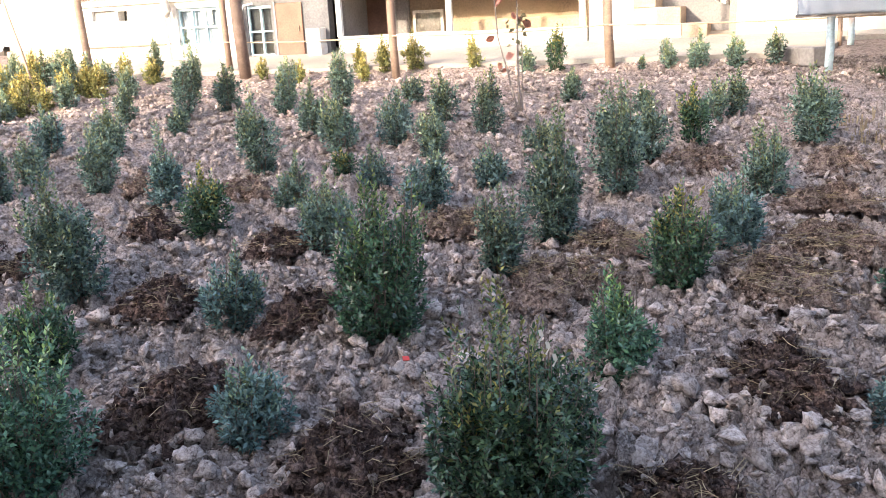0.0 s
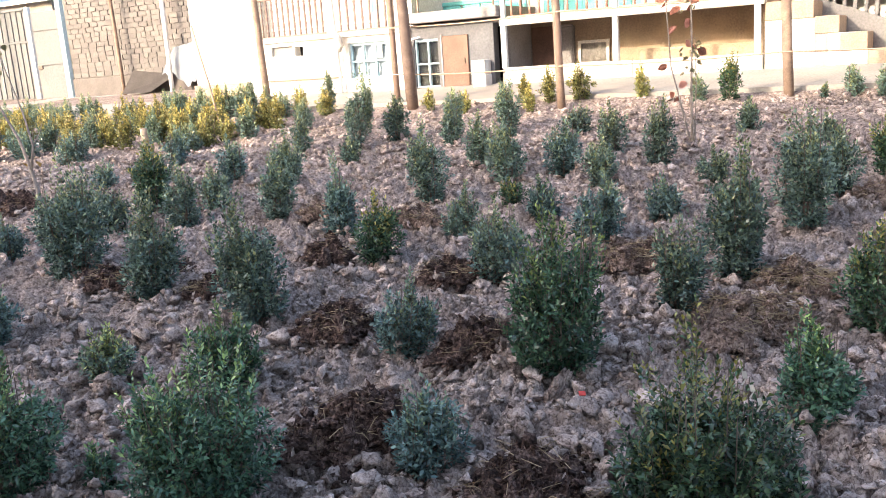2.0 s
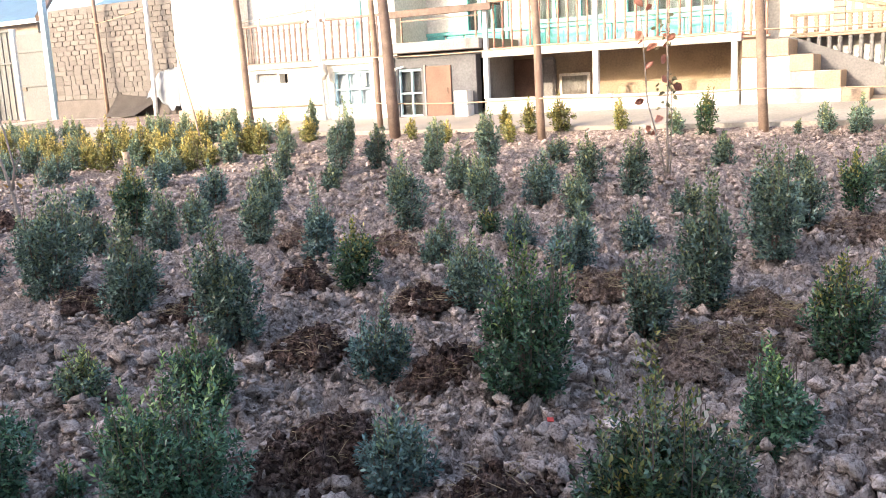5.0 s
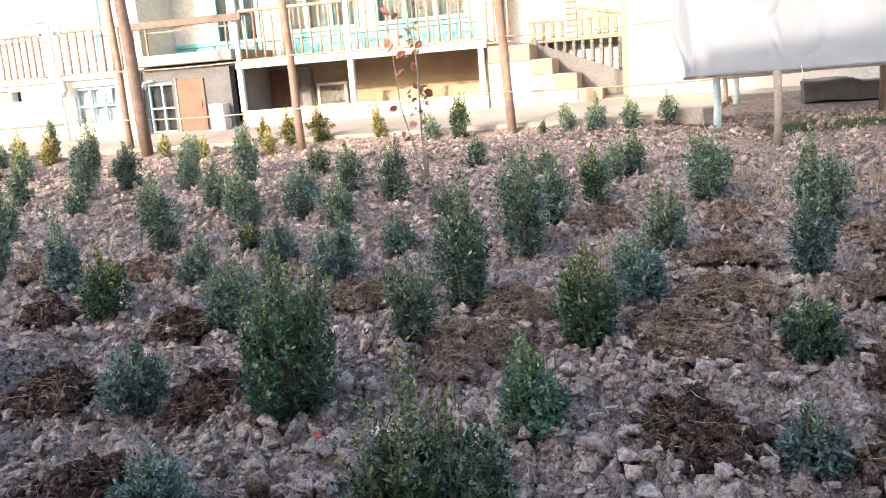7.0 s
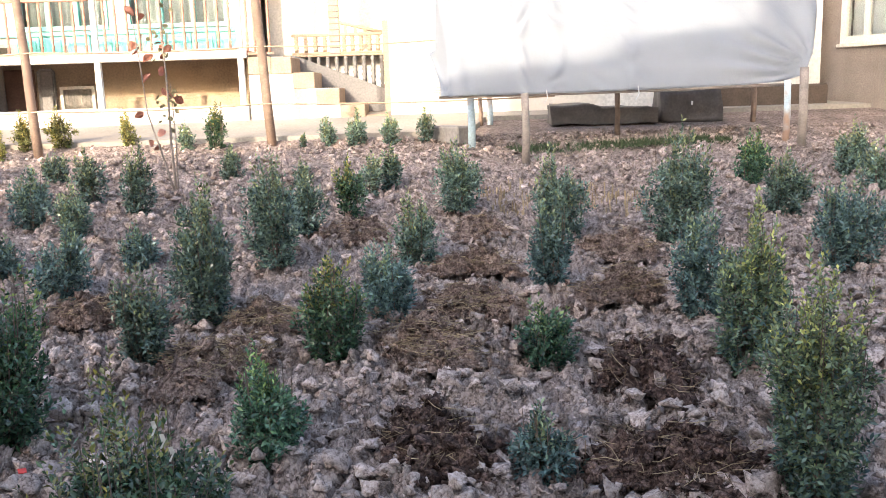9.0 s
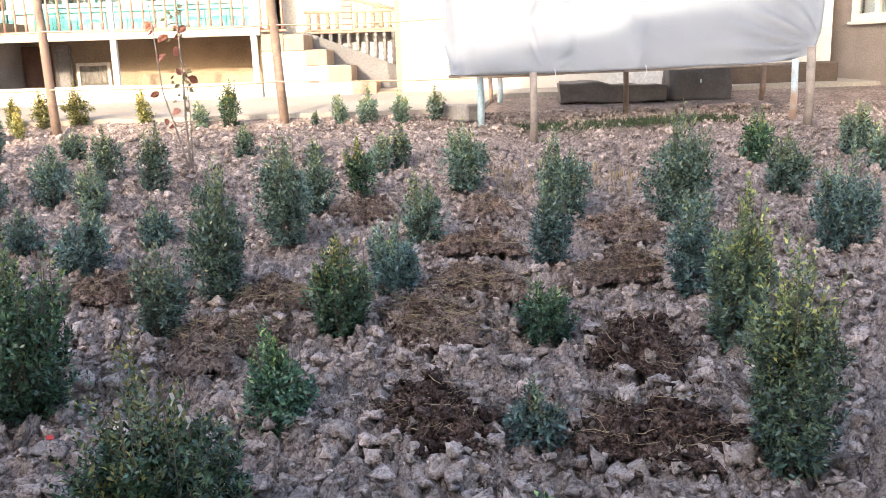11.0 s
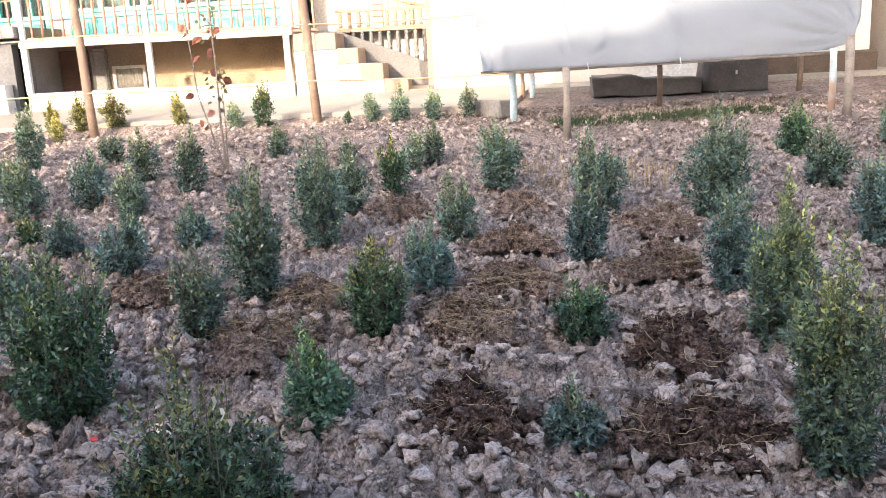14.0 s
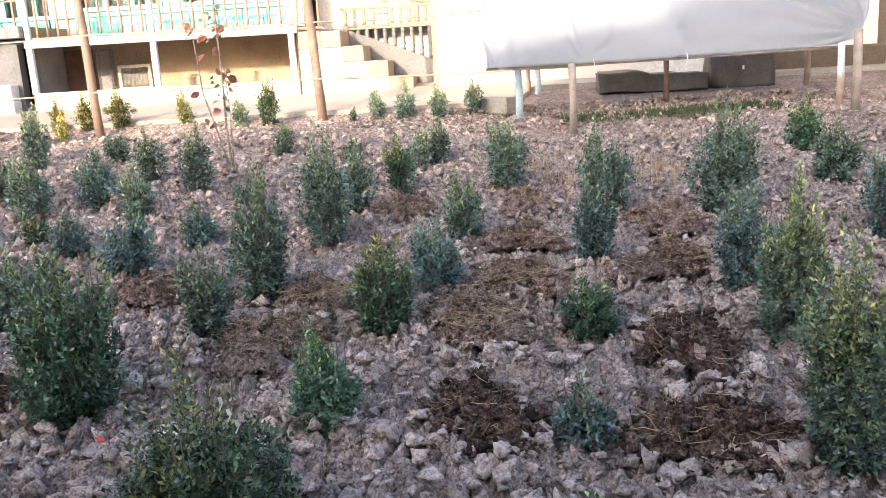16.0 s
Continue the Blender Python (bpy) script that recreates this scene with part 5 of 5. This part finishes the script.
# ---- canvas shelter ----
canvas = thing("canvas_shelter", "white canvas sheet stretched over a low post frame", "shelter")
L, R = Vector((3.82, 9.38, 1.318)), Vector((8.02, 8.31, 1.36))
cb = bmesh.new()
nu, nv = 170, 60
pts = {}
for i in range(nu + 1):
    for k in range(nv + 1):
        u, v = i / nu, k / nv
        low = L.lerp(R, u) + Vector((0, 0, -0.02 * math.sin(u * math.pi)))
        if u > 0.88:
            low += Vector((0.0, 0.02, 0.07)) * ((u - 0.88) / 0.12) ** 2
        rise = 1.05 + 0.75 * smooth(0.0, 0.10, u) * 1.0 + 0.1 * u
        rise *= 1 if u > 0.02 else 0.5
        back = Vector((0.10, 0.9, 0)) * (v ** 1.4)
        p = low + Vector((0.12 * (1 - u), 0, 0)) * v + Vector((0, 0, rise * v)) + back
        p += Vector((0.75, -0.05, 0)) * v ** 0.7 * smooth(0.80, 1.0, u)
        fold = 0.022 * noise.noise(Vector((u * 7, v * 3, 1.2)))
        for at in (0.22, 0.31, 0.52):
            near = math.exp(-((u - at - 0.02 * v) / 0.022) ** 2)
            fold += near * (0.020 + 0.016 * math.sin(v * 34 + 9 * noise.noise(Vector((u * 20, v * 4, at)))))
        corner = math.hypot((1 - u) * 4.2, (v - 0.05) * 1.9)
        ray = math.atan2((v - 0.05) * 1.9, (1 - u) * 4.2 + 0.02)
        fold += 0.034 * math.sin(ray * 19 + 2.5 * noise.noise(Vector((u * 6, v * 5, 7.0)))) * smooth(1.7, 0.25, corner) * smooth(0.02, 0.3, corner) if corner < 1.7 else 0
        fold += 0.010 * math.sin(v * 48 + 6 * noise.noise(Vector((u * 12, v * 2, 3.0)))) * max(0, 1 - v * 3) * (0.5 + noise.noise(Vector((u * 15, 0, 4.0))))
        fold += 0.03 * math.sin(u * 120 + v * 6) * max(0, 1 - u / 0.10)
        p += Vector((-0.2, -0.9, 0.25)) * fold
        pts[i, k] = cb.verts.new(p)
for i in range(nu):
    for k in range(nv):
        cb.faces.new((pts[i, k], pts[i + 1, k], pts[i + 1, k + 1], pts[i, k + 1])).smooth = True
bmesh.ops.solidify(cb, geom=cb.faces[:], thickness=0.006)
part("canvas", cb, CLOTH, canvas, "white wrinkled canvas")
part("hem_bar", tube([L + Vector((0, 0.03, -0.01)), L.lerp(R, 0.5) + Vector((0, 0.03, -0.03)), R + Vector((-0.12, 0.05, -0.03))], [0.018] * 3, 8), POLE_GREY, canvas, "thin bar in the lower hem")
for t in (0.28, 0.53):
    p = L.lerp(R, t)
    part("tie", tube([p + Vector((0, -0.03, 0.03)), p + Vector((0.01, -0.04, -0.06)), p + Vector((-0.03, -0.03, -0.13))], [0.006] * 3, 5), POLE_WHITE, canvas, "white tie cord")


def post_at(x, y, top, r, mat, label):
    ob = thing("shelter_post", label, "post", None, "posts of the canvas shelter")
    z = ground_z(x, y) - 0.12
    part("shaft", tube([(x, y, z), (x + 0.01, y, (z + top) / 2), (x, y, top)], [r * 1.04, r, r * 0.97], 12), mat, ob)


post_at(4.40, 9.86, 1.31, 0.045, POLE_BLUE, "pale blue painted post under the canvas")
post_at(4.62, 8.85, 1.33, 0.042, POLE_GREY, "weathered wooden post under the canvas")
post_at(7.80, 8.31, 1.38, 0.04, POLE_BLUE, "blue and rust painted post under the canvas")
post_at(7.67, 7.92, 1.52, 0.05, POLE_GREY, "weathered wooden corner post of the shelter")
post_at(6.48, 9.9, 1.35, 0.035, POLE, "thin brown rear post of the shelter")
post_at(8.55, 9.75, 1.4, 0.035, POLE, "thin brown rear post of the shelter")
post_at(8.95, 10.2, 1.4, 0.035, POLE, "thin brown rear post of the shelter")
post_at(5.4, 11.5, 1.28, 0.04, POLE_BLUE, "pale post beside the path")
post_at(5.25, 11.5, 1.28, 0.03, POLE, "thin brown post beside the path")

covered = thing("covered_stack", "stack covered with black plastic sheet", "stack", pose(7.98, 10.45, 0.84, 0, 0, -24))
cv = box(-0.40, 0.40, -0.3, 0.3, 0, 0.44)
bmesh.ops.subdivide_edges(cv, edges=cv.edges[:], cuts=7, use_grid_fill=True)
for v in cv.verts:
    k = 1 + 0.12 * (0.5 - v.co.z)
    n3 = noise.noise_vector(v.co * 4)
    v.co = Vector((v.co.x * k, v.co.y * k, v.co.z)) + n3 * 0.035
    v.co.z = max(0, v.co.z)
for f in cv.faces:
    f.smooth = True
part("sheet", cv, DARK_SHEET, covered)
part("label_patch", box(-0.01, 0.01, -0.345, -0.32, 0.24, 0.29), POLE_WHITE, covered, "small white tag")
low_pile = thing("covered_pile", "long low pile under dark plastic sheet", "pile", pose(6.80, 10.78, 0.85, 0, 0, -23))
lp = box(-0.74, 0.72, -0.3, 0.3, 0, 0.29)
bmesh.ops.subdivide_edges(lp, edges=lp.edges[:], cuts=9, use_grid_fill=True)
for v in lp.verts:
    v.co.z *= 1 - 0.22 * smooth(-0.2, 0.1, v.co.x)
    v.co += noise.noise_vector(v.co * 3.5) * 0.04
    v.co.z = max(0, v.co.z)
for f in lp.faces:
    f.smooth = True
part("sheet", lp, DARK_SHEET, low_pile)
kerb_block = thing("broken_kerb_block", "broken concrete kerb block at the path's end", "kerb", pose(4.35, 10.55, 0.72, 0, 0, 20))
part("block", box(-0.12, 0.12, -0.35, 0.35, 0, 0.22, 0.02), GREY_PLASTER, kerb_block)

# low wall added and coloured dark in place of shade behind the shelter
low_wall = part("low_mud_wall", box(5.75, 7.66, -0.35, -0.05, 0.9, 1.30, 0.03), SHADED_BROWN)
low_wall.matrix_basis = HOUSE
tagged(low_wall, "low brown wall at the house's foot, dark for the shade there", "wall", kind="structure")

# ---- neighbouring house on the shelter's side ----
other = thing("roughcast_house", "tan roughcast house with cream window, in shade", "house", pose(10.95, 11.05, 0, 0, 0, -88))
part("wall", wall_with_openings(0, 9, 0.6, 4.4, 0.0, 0.3, [(0.42, 1.75, 1.88, 3.3)]), ROUGHCAST, other)
part("end_wall", box(-0.3, -0.003, 0.0, 5, 0.6, 4.4), ROUGHCAST, other)
part("rear_wall", box(0, 9, 4.7, 5, 0.6, 4.4), ROUGHCAST, other)
part("end_wall", box(8.7, 9, 0.3, 4.7, 0.6, 4.4), ROUGHCAST, other)
part("roof", box(-0.5, 9.2, -0.35, 5.2, 4.4, 4.55, 0.02), STEP, other)
win = part("window", wall_with_openings(0.42, 1.75, 1.88, 3.3, -0.03, 0.08, [(0.52 + k * 0.4, 0.85 + k * 0.4, 1.99, 3.2) for k in range(3)]), CREAM, other, "cream painted window frame")
for k in range(3):
    part("pane", box(0.518 + k * 0.4, 0.852 + k * 0.4, 0.02, 0.028, 1.988, 3.202), GLASS, win).visible_shadow = False
part("window_sill", box(0.38, 1.79, -0.07, -0.002, 1.83, 1.88, 0.008), CREAM, win)
part("curtain", box(0.45, 1.72, 0.2, 0.22, 1.9, 3.28), CURTAIN, other)
part("downpipe", tube([(-0.2, -0.06, 0.8), (-0.2, -0.06, 4.4)], [0.045, 0.045], 10), CREAM, other, "cream downpipe")

# ---- saplings ----
def sapling(x, y, stems, leaf_sets, label):
    ob = thing("young_tree", label, "tree", pose(x, y, soil_z(x, y) - 0.03))
    for pts, r in stems:
        part("stem", tube(pts, [r * (1 - 0.75 * k / (len(pts) - 1)) for k in range(len(pts))], 7), POLE_GREY, ob)
    for mat, size, spots in leaf_sets:
        for lx, ly, lz in spots:
            bm = bmesh.new()
            ang, tip = rng.uniform(0, math.tau), rng.uniform(-1.1, -0.2)
            d = Vector((math.cos(ang), math.sin(ang), tip)).normalized()
            s = d.cross(Vector((rng.normal(), rng.normal(), rng.normal()))).normalized()
            n = d.cross(s)
            o = Vector((lx, ly, lz))
            ln = size * rng.uniform(0.75, 1.2)
            rows = []
            for t, wd in ((0, 0.04), (0.2, 0.26), (0.45, 0.34), (0.75, 0.22), (1, 0.01)):
                c = o + d * ln * t + n * (0.12 * ln * math.sin(t * 3))
                rows.append([bm.verts.new(c + s * wd * ln + n * 0.08 * ln * wd), bm.verts.new(c), bm.verts.new(c - s * wd * ln + n * 0.08 * ln * wd)])
            for a, b in zip(rows, rows[1:]):
                for j in range(2):
                    bm.faces.new((a[j], a[j + 1], b[j + 1], b[j])).smooth = True
            bmesh.ops.solidify(bm, geom=bm.faces[:], thickness=0.0012)
            part("leaf", bm, mat, ob)
    return ob


def along(pts, lo, hi, count, off=0.05):
    pts = [Vector(p) for p in pts]
    out = []
    for k in range(count):
        t = rng.uniform(lo, hi) * (len(pts) - 1)
        i = min(int(t), len(pts) - 2)
        p = pts[i].lerp(pts[i + 1], t - i)
        out.append((p.x + rng.normal(0, off), p.y + rng.normal(0, off), p.z + rng.normal(0, off * 0.5)))
    return out


main = [(0, 0, 0), (-0.01, 0, 0.5), (0.0, 0.02, 1.0), (-0.01, 0, 1.5), (-0.01, 0, 2.1), (0, 0, 2.5)]
side = [(-0.02, 0, 0.05), (-0.10, 0.02, 0.40), (-0.20, 0.03, 0.80), (-0.23, 0.02, 1.25), (-0.27, 0, 1.75), (-0.30, 0, 2.1)]
third = [(0.02, 0, 0.04), (0.04, 0.02, 0.6), (0.03, 0.03, 1.1)]
sapling(0.86, 9.0, [(main, 0.014), (side, 0.011), (third, 0.008)], [
    (RED_LEAF, 0.12, along(side, 0.15, 0.95, 11, 0.04) + along(main, 0.3, 0.6, 10, 0.05)),
    (DULL_LEAF, 0.062, along(main, 0.22, 0.98, 52, 0.05) + along(third, 0.5, 1.0, 10, 0.04)),
], "slender young tree with red and green autumn leaves")
s1 = [(0, 0, 0), (-0.03, 0, 0.35), (-0.08, 0, 0.62), (-0.14, 0, 0.85), (-0.30, 0, 1.2), (-0.40, 0, 1.8), (-0.50, 0, 2.35)]
s2 = [(-0.06, 0, 0.55), (0.0, 0, 0.78), (-0.05, 0, 1.1), (-0.16, 0, 1.5), (-0.24, 0, 1.95)]
s3 = [(-0.02, 0, 0.74), (0.08, 0.02, 0.9), (0.12, 0.03, 1.0)]
sapling(-5.48, 7.75, [(s1, 0.022), (s2, 0.014), (s3, 0.006)], [
    (YELLOW_LEAF, 0.085, [(-0.13, -0.02, 0.62), (0.03, -0.02, 0.63)]),
    (DULL_LEAF, 0.08, along(s2, 0.72, 1.0, 8, 0.05) + along(s1, 0.9, 1.0, 4, 0.05)),
], "bare young tree with a few yellow leaves")

# ---- small things ----
tag = thing("red_plastic_scrap", "small red plastic scrap on the soil", "litter", pose(-0.19, 3.58, soil_z(-0.19, 3.58) + 0.05, 35, 10, 20))
part("scrap", box(-0.015, 0.015, -0.011, 0.011, -0.003, 0.003, 0.001), RED_PLASTIC, tag)
stone_mesh = fast_mesh("stone", *lump(3, rng, 0.1, 7), CLOD_ONE, True)
for x, y, s, zs in ((-1.06, 3.28, 0.13, 1.0), (2.49, 3.22, 0.13, 1.5), (2.33, 3.14, 0.13, 0.6), (2.64, 3.22, 0.09, 0.9), (0.85, 5.5, 0.18, 0.8), (0.3, 5.9, 0.16, 0.7)):
    st = thing("stone", "pale dry angular stone lying on the soil", "stone", pose(x, y, soil_z(x, y) + s * 0.22))
    o = part("body", stone_mesh, None, st)
    o.matrix_basis = Matrix.LocRotScale((0, 0, 0), Euler(rng.uniform(0, 6, 3)), (s, s, s * zs))
turf_v, turf_f = [], []
for _ in range(2600):
    x = rng.uniform(4.7, 7.3)
    y = 9.25 - 0.22 * (x - 4.9) + rng.normal(0, 0.14)
    z, a, h = ground_z(x, y) - 0.02, rng.uniform(0, math.tau), rng.uniform(0.03, 0.075)
    n = len(turf_v)
    dx, dy = math.cos(a) * 0.006, math.sin(a) * 0.006
    turf_v += [(x - dx, y - dy, z), (x + dx, y + dy, z), (x + rng.normal(0, 0.03), y + rng.normal(0, 0.03), z + h)]
    turf_f.append((n, n + 1, n + 2))
tagged(new("grass_strip", fast_mesh("grass_strip", turf_v, turf_f, GRASS)), "short green grass strip before the shelter", "grass", kind="stuff")
stub = bmesh.new()
for _ in range(190):
    x, y = (rng.uniform(3.35, 3.95), rng.uniform(6.4, 7.6)) if rng.uniform() < 0.5 else (rng.uniform(4.1, 4.65), rng.uniform(6.1, 7.3))
    z = soil_z(x, y)
    tube([(x, y, z - 0.02), (x + rng.normal(0, 0.01), y, z + rng.uniform(0.05, 0.13))], [0.006, 0.005], 4, stub)
tagged(part("dry_stubble", stub, STRAW), "dry cut stalks standing in the soil", "stubble", kind="stuff")

# ---- blocks of the yard wall, last ----
block_meshes = []
for k in range(6):
    b = box(-0.5, 0.5, -0.5, 0.5, -0.5, 0.5, 0.03)
    for v in b.verts:
        v.co += Vector(rng.normal(0, 0.012, 3))
    me = bpy.data.meshes.new("brick")
    b.to_mesh(me)
    b.free()
    me.materials.append(BRICKS)
    block_meshes.append(me)
z, course = 1.63, 0
while z < 3.9:
    x = -19.68 - (0.155 if course % 2 else 0)
    while x < -12.7:
        ln = 0.31 if rng.uniform() < 0.75 else 0.17
        x1 = min(x + ln, -12.64)
        x0 = max(x, -19.68)
        if x1 - x0 > 0.06:
            ob = part("brick", block_meshes[rng.integers(6)], None, yard_wall)
            ob.matrix_basis = Matrix.LocRotScale((x0 / 2 + x1 / 2, 2.515 + rng.normal(0, 0.004), z + 0.060), None, (x1 - x0 - 0.014, 0.06, 0.116))
        x += ln
    z += 0.130
    course += 1
